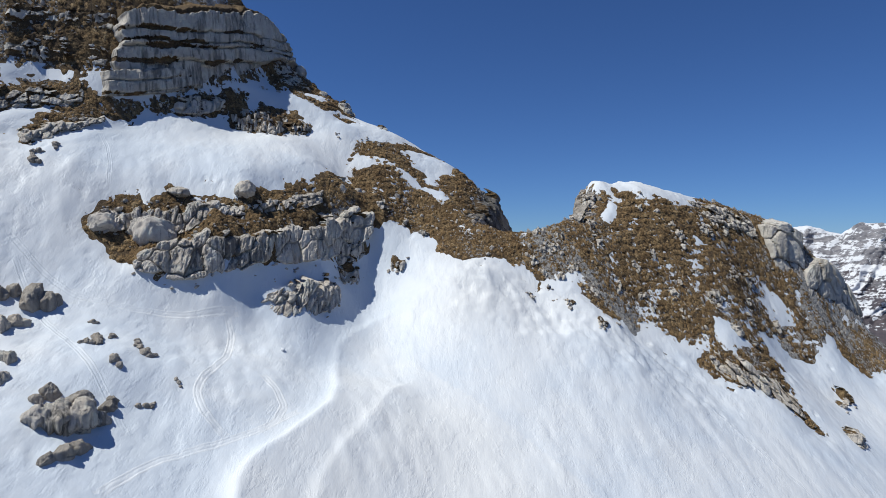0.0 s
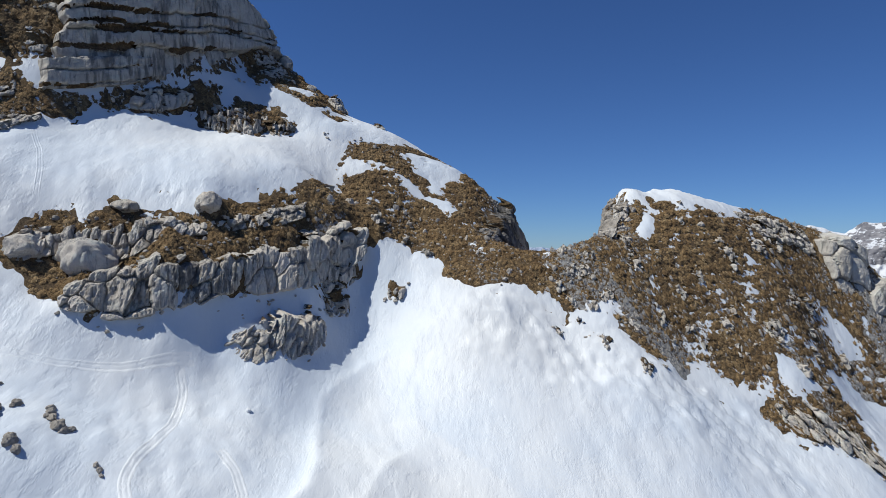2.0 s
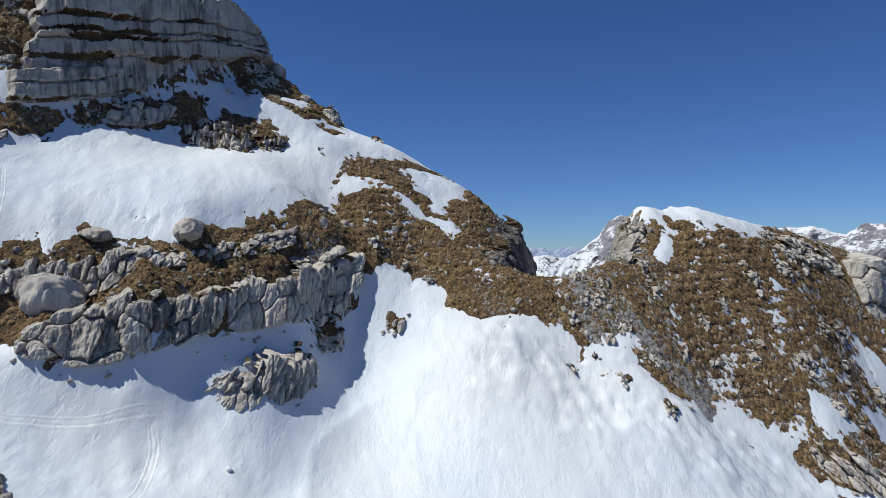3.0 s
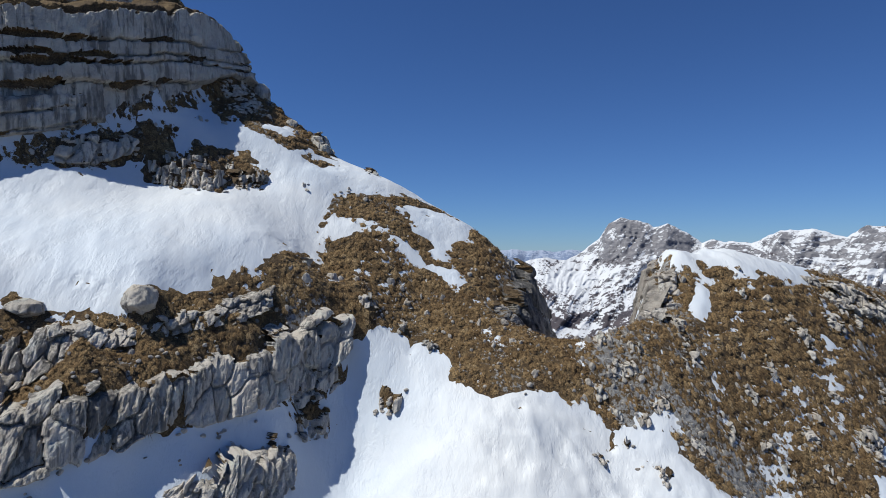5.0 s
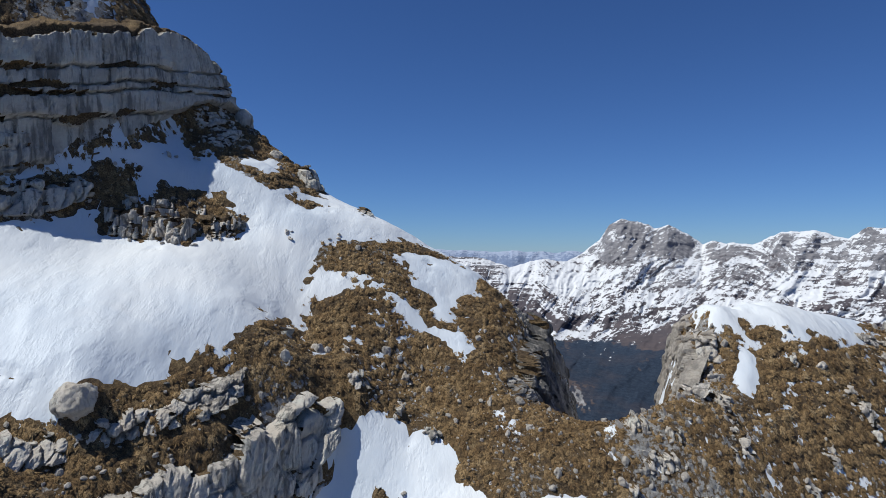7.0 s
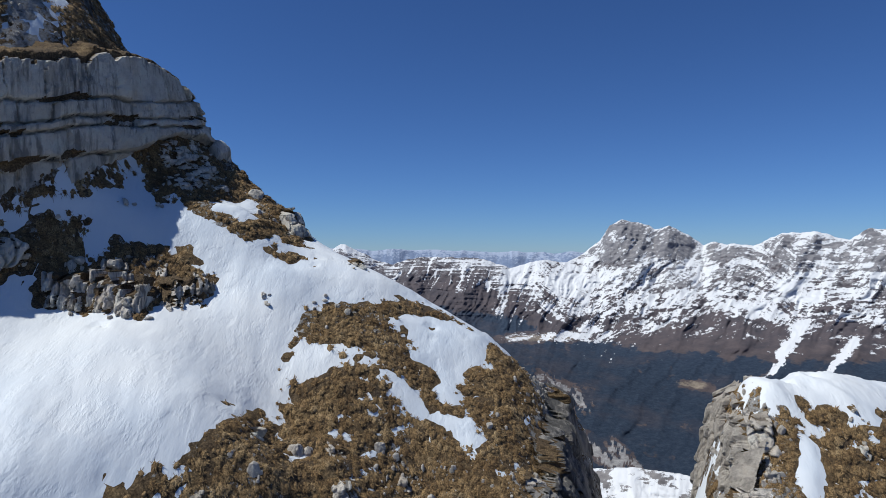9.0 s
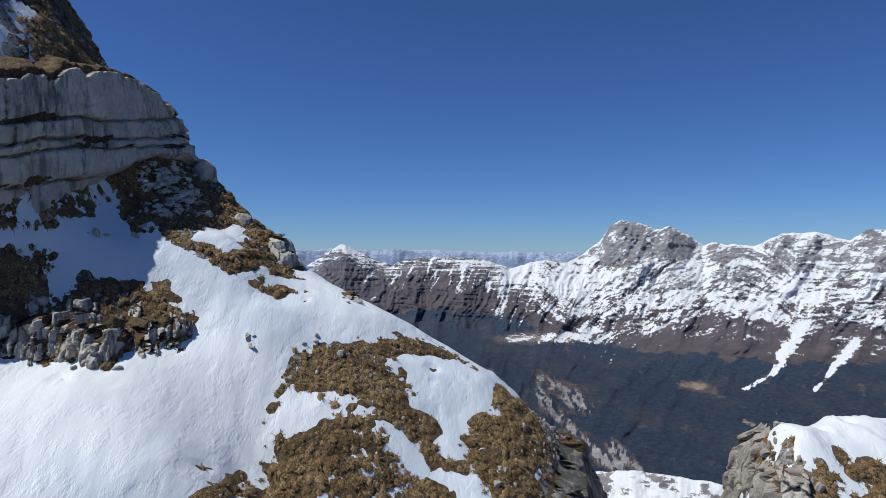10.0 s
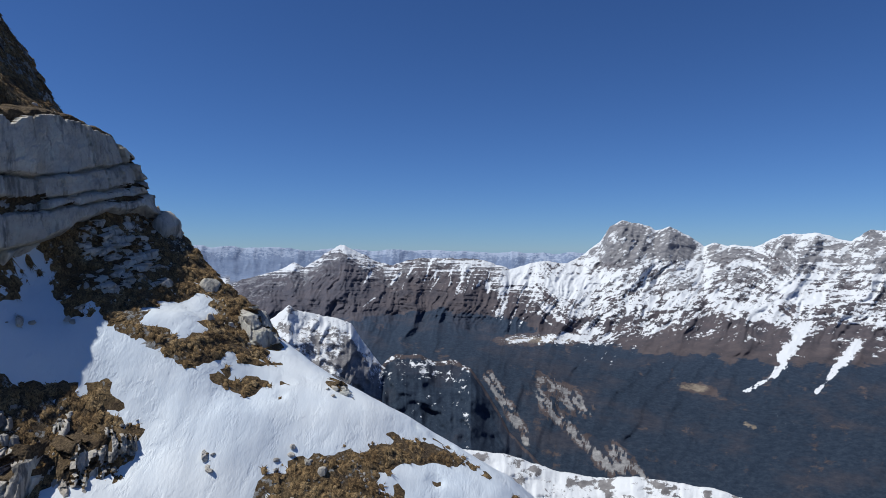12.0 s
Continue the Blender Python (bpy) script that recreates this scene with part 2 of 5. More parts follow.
# ---- relief of the saddle: guide lines of crests, feet of walls and gullies (x, y, z) ----
CREST = [(-75, 138, 138), (-60, 131, 123), (-47, 127, 109), (-43, 125, 103.0), (-40.5, 122.5, 98.6), (-37, 121.5, 95.0), (-34, 127.5, 90.6), (-29.6, 129.6, 86.3), (-26, 127.3, 83.0), (-23, 124.8, 80.4), (-19, 121.5, 76),
         (-15, 120.5, 74), (-10.8, 119, 72), (-6.6, 117.5, 69.6), (-2, 118, 67.4), (2.2, 118, 65), (6.0, 119, 61.5), (8.2, 119.3, 59.4), (10.3, 119.2, 58.0), (12.2, 119.5, 55.0)]
WALL_FOOT = [(-68, 88, 80), (-57, 91, 74), (-49, 94, 74), (-44, 99, 74.5), (-38.5, 104.5, 75.2), (-36.4, 107.2, 77.4)]
FLANK = [(-33.3, 115.4, 81.6), (-31.1, 110.5, 76.7), (-29.5, 113.9, 78.2), (-29.0, 115.2, 80.3), (-27.3, 117.1, 79.6), (-26.8, 120.4, 81.0), (-31.2, 120.6, 84.8), (-25.3, 114, 77.1),
         (-21.3, 116.8, 77.2), (-24.4, 121.1, 78.9), (-18.3, 115.2, 73.4), (-26.1, 113, 75.9), (-19.1, 122.6, 77.3), (-29.2, 126.5, 85.0)]
WALL_HEAD = [(-66, 95, 90), (-56, 100, 92), (-48, 105.5, 93), (-42, 110.5, 94), (-37.5, 116, 94.5), (-35, 121, 93.5)]
TIER = [(-54, 88, 69.5), (-47, 93, 69), (-40, 99, 71), (-33, 104.5, 70.3), (-26.6, 104.5, 69), (-23, 110.4, 71.2), (-28, 109.5, 72.5), (-30.3, 108, 73)]
UPPER_SNOW = [(-46.6, 79.8, 60), (-38.5, 83, 58.6), (-26.5, 86, 58.3), (-20, 96, 62), (-32, 95, 65), (-42, 90, 64.5), (-19.5, 107.4, 67.1), (-17.7, 112.6, 71.9),
              (-13.1, 112.4, 69.3), (-18.5, 117.6, 75.2)]
SHOULDER = [(-15.6, 103.5, 61.3), (-12, 104.9, 62.3), (-7.6, 107.3, 63.3), (-13.5, 101, 59), (-5.9, 114.8, 67.6), (-1.6, 111.8, 62.9), (0.7, 105.7, 58.4), (-5.8, 102, 55.9),
            (0.4, 99.8, 53.6), (5.5, 107, 56), (6.8, 112, 58.2)]
BAND_HEAD = [(-36, 79, 54), (-30, 81.5, 55), (-22.6, 87.6, 56.2), (-20, 89.5, 56.7), (-14, 95.5, 57.2), (-9.8, 97.5, 56)]
BAND_FOOT = [(-33, 73, 45.2), (-29.2, 75, 44.8), (-24, 79.5, 44.5), (-19, 84.5, 45.3), (-14.5, 90.5, 46.5), (-11, 95, 49.3)]
SHELF_BRIM = [(-34, 75.4, 50.4), (-29.4, 78.4, 51.8), (-26.2, 81, 52.4), (-23.3, 83.8, 53.2), (-18.1, 88.4, 53.6)]
SHELF_NOOK = [(-36.5, 77.9, 51.5), (-33.5, 79.2, 51.8), (-30.7, 81.3, 53.4), (-27.4, 84, 54.2), (-24.3, 86.7, 54.8), (-20.3, 89.9, 55.6)]
BOWL = [(-42.7, 65.6, 43.7), (-31, 60.7, 38.9), (-25.6, 61.8, 36.8), (-32, 54, 35.8), (-18.6, 73.6, 37.7), (-12.9, 77.4, 35.4), (-11.8, 59, 30.4), (-27.3, 58.5, 35.2), (-17.9, 81, 42.4)]
RAMP = [(-6.5, 93.5, 47.4), (0.6, 94, 49.8), (4.6, 89, 45.3), (-2.2, 71.4, 31.8), (-6, 71.7, 33.2), (0.9, 66.5, 29.2), (22.6, 73.3, 28.4), (36.9, 80.1, 27.2), (12.8, 90, 43), (21.9, 86.6, 39.2)]
KNOLL_FOOT = [(28.2, 91.2, 38.6), (37.2, 90, 34), (42.4, 92.4, 35.7), (53, 100, 33.8), (62.9, 107.7, 37.7), (56.8, 88.6, 23.9), (70, 111, 36)]
KNOLL = [(15.7, 96.6, 50.2), (14.6, 98.4, 52.3), (20.6, 96.8, 49.8), (19.7, 102.2, 54.6), (29.1, 108.3, 57.8), (36.4, 108.6, 57.4), (43.8, 113.6, 57.9), (42.9, 106.5, 51.3),
         (40.8, 102.2, 47.1), (42.4, 99.1, 42.8), (38.7, 105.5, 52.6), (46.6, 103.4, 45.8), (56.6, 108.5, 41.1), (59, 113.5, 49)]
KNOLL_CREST = [(24.3, 112, 57.5), (24.6, 116, 57), (25.8, 111, 60.2), (26.4, 114.2, 61.9), (29.5, 114.6, 61.1), (31, 117.5, 60.6), (37, 119.5, 60.2), (44, 120.5, 59.6), (49, 121, 59.2), (54.5, 120.5, 57.6), (60.4, 119.5, 55.6), (66, 118.2, 52), (72, 118, 45), (77, 118.5, 37)]
SILL = [(6, 100.2, 53.5), (12.5, 101, 52.6), (17.5, 102.5, 53.2), (13.5, 106, 47), (15, 112, 38), (17, 122, 26)]
BACK = [(-70, 160, 100), (-40, 142, 80), (-20, 138, 58), (-5, 134, 50), (7, 131, 46), (22, 138, 18), (38, 132, 45), (60, 131, 36), (80, 128, 24), (0, 160, 10), (50, 160, 5)]
FRONT = [(0, 48, 19.5), (25, 52, 15), (50, 58, 9), (82, 80, 10), (85, 105, 26), (-22, 44, 28), (-31, 45, 32), (-48, 50, 41), (-60, 68, 56), (-75, 78, 70), (-80, 100, 95), (0, 20, 6), (-50, 20, 30), (60, 25, -8)]
GUIDES = CREST + WALL_FOOT + FLANK + WALL_HEAD + TIER + UPPER_SNOW + SHOULDER + BAND_HEAD + BAND_FOOT + SHELF_BRIM + SHELF_NOOK + BOWL + RAMP + KNOLL_FOOT + KNOLL + KNOLL_CREST + SILL + BACK + FRONT


def thin_plate(points, stiff=0.0004):
    p = np.array(points, float)
    xy, n = p[:, :2] / 50, len(p)

    def kern(d2):
        return 0.5 * d2 * np.log(d2 + 1e-12)

    q = np.column_stack((np.ones(n), xy))
    a = np.block([[kern(((xy[:, None] - xy[None]) ** 2).sum(-1)) + stiff * np.eye(n), q], [q.T, np.zeros((3, 3))]])
    w = np.linalg.solve(a, np.concatenate((p[:, 2], np.zeros(3))))

    def height(x, y):
        x, y = np.asarray(x, float) / 50, np.asarray(y, float) / 50
        z = w[n] + w[n + 1] * x + w[n + 2] * y
        for (cx, cy), c in zip(xy, w[:n]):
            z = z + c * kern((x - cx) ** 2 + (y - cy) ** 2)
        return z

    return height


height = thin_plate(GUIDES)

# bare ground and snow patches, in plan
BARE_SHOULDER = [(-43.2, 75.8), (-42.9, 77.6), (-41.1, 80.8), (-38.9, 81.3), (-37.8, 80.5), (-36.7, 82.3), (-36.6, 84.6), (-34.2, 84.4), (-32, 84.5), (-28.6, 85.5), (-25, 89.2), (-22.6, 91.8), (-20.7, 93.5), (-18.9, 95.8), (-17.9, 99.5), (-16.6, 102.7), (-14.9, 102.2), (-15.7, 105), (-14.2, 106.4), (-13.6, 107.8), (-15.3, 108.8), (-14.9, 109.9), (-13.8, 112.5), (-10.7, 113.6), (-6.4, 117), (-3.7, 118.2), (-0.9, 118.3), (2.1, 117.3), (6, 119), (12, 126), (17, 108), (16, 104), (12.3, 93.9), (9.7, 94), (6.3, 93.2), (3.4, 92.6), (1.6, 93), (-1, 94.4), (-0.7, 95.9), (-2.7, 98.3), (-5.2, 97.9), (-7.3, 97.8), (-8.5, 97.6), (-9.7, 96.9), (-11, 96), (-11.3, 94.9), (-12.1, 93.9), (-15.4, 90.3), (-19.2, 85.9), (-22.6, 81.8), (-25.6, 79.5), (-28.9, 76.4), (-32, 74.6), (-34.1, 74), (-32.7, 74.2), (-35.2, 73.7), (-39.1, 73.8), (-39.5, 75.1), (-42.5, 75.1)]
SNOW_STREAK = [(-8.7, 107.4), (-7.6, 107.7), (-5, 107.7), (-2.9, 107.1), (-0.3, 107.1), (0.4, 105.8), (-0.4, 105.5), (-1.8, 106), (-4.6, 106.5), (-7.2, 106.6)]
SNOW_SADDLE = [(-8.1, 112.9), (-6.3, 115.2), (-2.3, 117), (2.4, 118), (1.8, 114.2), (-0.1, 112.4), (-1.1, 111.4), (-1.4, 110.2), (-1.3, 108.5), (-2.3, 107.6), (-3.2, 108.3), (-4.4, 108.3), (-2.9, 109.8), (-3.3, 111), (-4.8, 110.4), (-6, 111), (-5.2, 112.7), (-6.2, 113.5)]
SNOW_TONGUE = [(-15.1, 107.8), (-12.4, 108.7), (-8.8, 108.1), (-9.6, 107.5), (-11.6, 107.3), (-13, 106.1), (-14.6, 105.7)]
SNOW_SCRAP = [(-13.9, 99.7), (-13, 101.6), (-12.8, 101), (-13.4, 99.7)]
SNOW_POCKET = [(-16.1, 90.6), (-15.5, 92.2), (-13.8, 93.2), (-14, 92.7)]
BARE_KNOLL = [(9.7, 93.8), (11.8, 93.7), (13.2, 92), (16.7, 92.8), (19.7, 93.4), (20, 91.2), (22.2, 90), (24.2, 90), (26.4, 90.8), (26.7, 88.9), (30.2, 92.4), (34, 91.6), (36.6, 91.8), (39.5, 92.5), (36.2, 89.8), (37.5, 88.2), (40.4, 87.6), (44.5, 88), (47.4, 87.5), (49.8, 85), (51.5, 85.9), (50.2, 88.4), (50.3, 92.2), (49.6, 99), (54, 102.3), (55.4, 100.8), (60, 102.4), (66.5, 108.5), (67.2, 105), (70.2, 103.9), (90, 116), (90, 140), (26, 132), (24, 118), (20, 108), (16, 105), (14, 102)]
SNOW_CAP = [(26.3, 114.6), (27.5, 113.4), (32, 121), (38, 123), (44, 122.5), (49, 120.5), (43.6, 113.4), (40.2, 112), (37, 111.9), (36.5, 109.3), (34, 109.7), (32.2, 111.1), (29.4, 111.7), (29.1, 109.8), (30.9, 108.9), (29.3, 108.8), (27.9, 109.8), (26.5, 110.9), (26, 113.7)]
SNOW_DRIP = [(28.2, 108.3), (29.5, 108), (29.2, 105.4), (27.5, 103.6), (26, 103.5), (26.8, 105.8)]
SNOW_GULLY = [(40.7, 96.2), (43.4, 96.1), (45.9, 94.1), (40.9, 91.4), (40.7, 93.7)]
SNOW_PAN = [(53.7, 107.2), (57.4, 109.7), (59.5, 107.8), (57.4, 106), (54.3, 104.6)]
SNOW_CHIP = [(42.8, 107.2), (44.6, 107.1), (42.5, 105.2)]
SNOW_FLAKE = [(40, 103.1), (42, 102.8), (40.5, 101.7)]
BARE_TIER = [(-42, 97.9), (-40.8, 98.4), (-38.9, 100.1), (-37.1, 103), (-35.6, 105), (-34.7, 102.9), (-32.9, 103.5), (-30.6, 103.9), (-28.2, 104.2), (-26.4, 104), (-26, 106.4), (-24, 108.6), (-22.3, 109.8), (-22.6, 110.8), (-24, 110.6), (-24.8, 111.4), (-25.8, 111.9), (-28.9, 111.2), (-31.7, 108.8), (-33.3, 107.6), (-32.8, 109.3), (-34.5, 109), (-36, 107.8), (-39.7, 103.3), (-43.1, 99.4)]
BARE_LEDGE = [(-55.5, 81.3), (-53.5, 80.5), (-51.4, 84.8), (-48.1, 91.5), (-44.7, 95.6), (-40.1, 98.8), (-43, 99.4), (-49.3, 93), (-54.2, 88.8), (-55.4, 84.4)]
BARE_PEAK = [(-43.1, 99.4), (-39.8, 103.5), (-36.2, 107.6), (-34.1, 109.9), (-33.4, 113), (-33.3, 115.7), (-32, 115.4), (-30.5, 114.5), (-29.1, 113.8), (-28.3, 113.7), (-28, 114.3), (-25.8, 114.2), (-25.1, 113.9), (-23.7, 114), (-23.2, 114.6), (-22.9, 114), (-22, 113.9), (-20.7, 114.7), (-19.9, 115.9), (-19.3, 117.5), (-17.6, 120.9), (-16.5, 121.5), (-18, 127), (-30, 150), (-90, 160), (-90, 92), (-62, 87)]
BARE_WEST = [(-62.5, 84.9), (-61.0, 87.2), (-58.2, 90.0), (-53.4, 92.8), (-50.9, 92.4), (-50.8, 91.1), (-53.0, 89.3), (-56.2, 87.0), (-58.8, 84.0), (-60.3, 82.0)]
SNOW_LEDGE = [(-62.3, 88.9), (-56.7, 92.8), (-53.1, 93.1), (-54.2, 92.1), (-58.4, 90.4), (-59.5, 88.4), (-61.2, 87.4)]
SNOW_TERRACE = [(-41.6, 111.7), (-40.7, 113.7), (-39.4, 115), (-39.4, 114), (-40.8, 112)]
SNOW_FLANK = [(-25.2, 115), (-25.4, 116), (-25, 120.6), (-23.9, 122.9), (-22.7, 123), (-22.4, 120.4), (-21.5, 117.6), (-22.2, 115.4), (-23.2, 114.8), (-23.8, 115.3)]
BARE_BROW = [(-19.6, 117.4), (-17.5, 120.6), (-15.7, 119.1), (-16.8, 118.2), (-18.4, 116.6)]
BARE_PAD = [(-20.2, 114.1), (-19.2, 115.6), (-18.5, 115.5), (-17.4, 116.7), (-16.3, 116.6), (-17.4, 115), (-18.3, 114.8), (-19.7, 113.8)]
BARE_TUFT = [(-16.3, 106.4), (-15.5, 106.9), (-12, 112.8), (-13.9, 112.4), (-14.3, 109.5)]
BARE = [BARE_SHOULDER, BARE_KNOLL, BARE_TIER, BARE_LEDGE, BARE_PEAK, BARE_WEST, BARE_BROW, BARE_PAD, BARE_TUFT]
PATCHES = [SNOW_STREAK, SNOW_SADDLE, SNOW_TONGUE, SNOW_SCRAP, SNOW_POCKET, SNOW_CAP, SNOW_DRIP, SNOW_GULLY, SNOW_PAN, SNOW_CHIP, SNOW_FLAKE, SNOW_LEDGE, SNOW_TERRACE, SNOW_FLANK]
LIP = [(4.5, 89.3), (-0.3, 89.0), (-5.1, 88.6), (-9.6, 86.9), (-12.1, 83.1), (-13.1, 79.9), (-12.6, 74.4), (-11.5, 69.4), (-11.6, 65.9), (-13.0, 62.3), (-14.5, 59.1), (-16.0, 56.8), (-16.9, 54.8), (-17.1, 52.9), (-16.7, 51.2)]
RIDGE = [(-2.7, 77.4), (-6.0, 71.0), (-7.3, 66.2), (-9.4, 60.6), (-10.6, 56.8), (-10.9, 54.3)]


def bareness(x, y):
    """Metres into bare ground (negative: into snow), with ragged edges."""
    wx = x + 1.3 * fbm(x / 2.2, y / 2.2, 11, 4, 0.6)
    wy = y + 1.3 * fbm(x / 2.2, y / 2.2, 23, 4, 0.6)
    d = np.full(np.shape(x), -1e9)
    for poly in BARE:
        d = np.maximum(d, inside(poly, wx, wy))
    for poly in PATCHES:
        d = np.minimum(d, -inside(poly, wx, wy))
    d = d + 1.0 * fbm(x / 1.3, y / 1.3, 31, 4, 0.7)
    fleck = 2.6 * (fbm(x / 1.9, y / 1.9, 33, 3, 0.6) - 0.39 + 0.05 * fbm(x / 9, y / 9, 35, 2))
    scrap = 2.2 * (fbm(x / 1.7, y / 1.7, 37, 3, 0.6) - 0.25) * smooth(-2.2, -0.6, d)
    d = np.where((d < 0) & (scrap > 0), scrap, d)
    return np.where((d > 0) & (x > -12), np.minimum(d, -fleck), d)


def stoniness(x, y):
    """How much rock shows through the turf, 0 to 1."""
    s = 0.24 + 0.45 * fbm(x / 7, y / 7, 41, 3) + 0.62 * fbm((x * 0.8 + y * 0.6) / 1.8, (y - x) / 9, 43, 3)
    s = s + 0.12 * smooth(8, 2, np.hypot(x - 17, (y - 97) * 1.1))          # broken rib beside the sill
    s = s + 0.22 * smooth(3.5, -1, y - (92 + 0.33 * (x - 14))) * smooth(12, 16, x) * smooth(50, 40, x)
    s = s + 0.30 * smooth(6, 1, np.hypot(x - 24, (y - 106) * 0.5))
    s = s + 0.26 * smooth(48, 58, x)
    s = s + 0.40 * smooth(3, 7, x) * smooth(102, 106, y) * smooth(14, 10, x)
    s = s - 0.08 * smooth(-6, -2, x) * smooth(14, 11, x) * smooth(103, 100, y)
    return s - 0.18 * smooth(9, 4, np.hypot(x - 35, y - 104) * 0.7)


CELL = 0.34
gx, gy = np.meshgrid(np.arange(-92, 92.01, CELL), np.arange(16, 166.01, CELL))
bare = bareness(gx, gy)
z0 = height(gx, gy)
stone = stoniness(gx, gy)
# turf creeps downhill in small steps with shaggy brinks
tread = z0 / 1.15 + 1.5 * fbm(gx / 4.5, gy / 4.5, 13, 4, 0.6)
tread = tread - np.floor(tread)
tread = np.where(tread < 0.72, tread / 0.72, (1 - tread) / 0.28)
rough = 0.8 * fbm(gx / 3.2, gy / 3.2, 5, 5, 0.6) + 0.5 * fbm(gx / 0.9, gy / 0.9, 6, 2) + 0.42 * (tread - 0.5) * smooth(-0.15, 0.12, fbm(gx / 8, gy / 8, 15, 3))
steep = np.hypot(*np.gradient(z0, CELL))
ZG = z0 + rough * smooth(-0.5, 0.9, bare) * (1 + 0.7 * smooth(1.0, 2.2, steep)) - 1.5 * smooth(2.5, 6, -bare)
summit_zone = smooth(95, 100, z0)
ZG = ZG + 2.4 * (fbm(gx / 4.5, gy / 4.5, 19, 4, 0.55, True) - 0.6) * summit_zone
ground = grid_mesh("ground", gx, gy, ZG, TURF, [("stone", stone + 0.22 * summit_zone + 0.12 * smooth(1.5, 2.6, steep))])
tagged(ground, "brown dry alpine turf with grey limestone showing through", "ground", kind="structure")

d, side, along = near_line(LIP, gx, gy)
lip = np.where(side < 0, np.exp(-d / 5.0), 1.3 * np.exp(-d / 0.9) - 0.3 * np.exp(-d / 0.4) - 0.3 * np.exp(-((d - 3.5) / 2.5) ** 2) * smooth(0, 1, d)) * (0.5 * smooth(0.03, 0.15, along) + 0.5 * smooth(0.3, 0.55, along))
d2, side2, along2 = near_line(RIDGE, gx, gy)
lip = lip + 0.4 * np.where(side2 < 0, np.exp(-d2 / 2.6), np.exp(-d2 / 0.7)) * smooth(0.0, 0.2, along2)
patchy = smooth(-0.12, 0.12, fbm(gx / 11, gy / 11, 73, 3))
ripple = 0.32 * patchy * fbm((gx + 0.4 * gy) / 1.5, gy / 2.6, 74, 3, 0.6) + 0.26 * fbm((gx * 0.9 + gy * 0.35) / 1.6, gy / 6.5, 71, 4, 0.55) + 0.6 * fbm(gx / 9, gy / 12, 72, 3)
ripple = ripple + smooth(-12, -22, gx) * smooth(100, 80, gy) * (0.30 * fbm((gx + 0.5 * gy) / 1.0, (gy - 0.3 * gx) / 1.6, 75, 4, 0.68) + 0.25 * fbm((gx - 0.5 * gy) / 2.6, gy / 5, 76, 3, 0.6))
# wind-carved steps below the knoll
carved = smooth(-1, 3, gx) * smooth(44, 30, gx) * smooth(-13, -6, bare) * smooth(70, 78, gy)
ripple = ripple + 1.4 * carved * (fbm((gx * 0.6 + gy) / 1.5, (gx - 0.6 * gy) / 4.5, 77, 4, 0.6, True) - 0.6)
ripple = ripple * (1 - 0.7 * np.exp(-(d / 3.0) ** 2) * smooth(0.05, 0.3, along))
thick = np.clip(-bare * 0.20, -0.5, 0.42) + (ripple + lip) * smooth(0.5, 3.0, -bare)
cell = np.maximum.reduce([-bare[:-1, :-1], -bare[1:, :-1], -bare[:-1, 1:], -bare[1:, 1:]])
# cream dust on the ramp side of the lip, bluish grey in the bowl
lip_tone = np.where(side < 0, smooth(0, 1.2, d), -smooth(0, 1.5, d) * smooth(26, 12, d)) * smooth(0.1, 0.3, along) * (gy < 93)
snow = grid_mesh("snow_field", gx, gy, z0 + thick, SNOW, [("dust", lip_tone)], keep=cell > -1.4)
tagged(snow, "wind-rippled white spring snow on the slope", "snow", kind="structure")

ZS = np.maximum(ZG, np.where(bare < 1.0, z0 + thick, -1e9))


def sample(field, x, y):
    """A grid field at any place, between its nodes."""
    u = np.clip((np.asarray(x, float) + 92) / CELL, 0, gx.shape[1] - 1.001)
    v = np.clip((np.asarray(y, float) - 16) / CELL, 0, gx.shape[0] - 1.001)
    i, j = v.astype(int), u.astype(int)
    p, q = v - i, u - j
    return (field[i, j] * (1 - q) + field[i, j + 1] * q) * (1 - p) + (field[i + 1, j] * (1 - q) + field[i + 1, j + 1] * q) * p


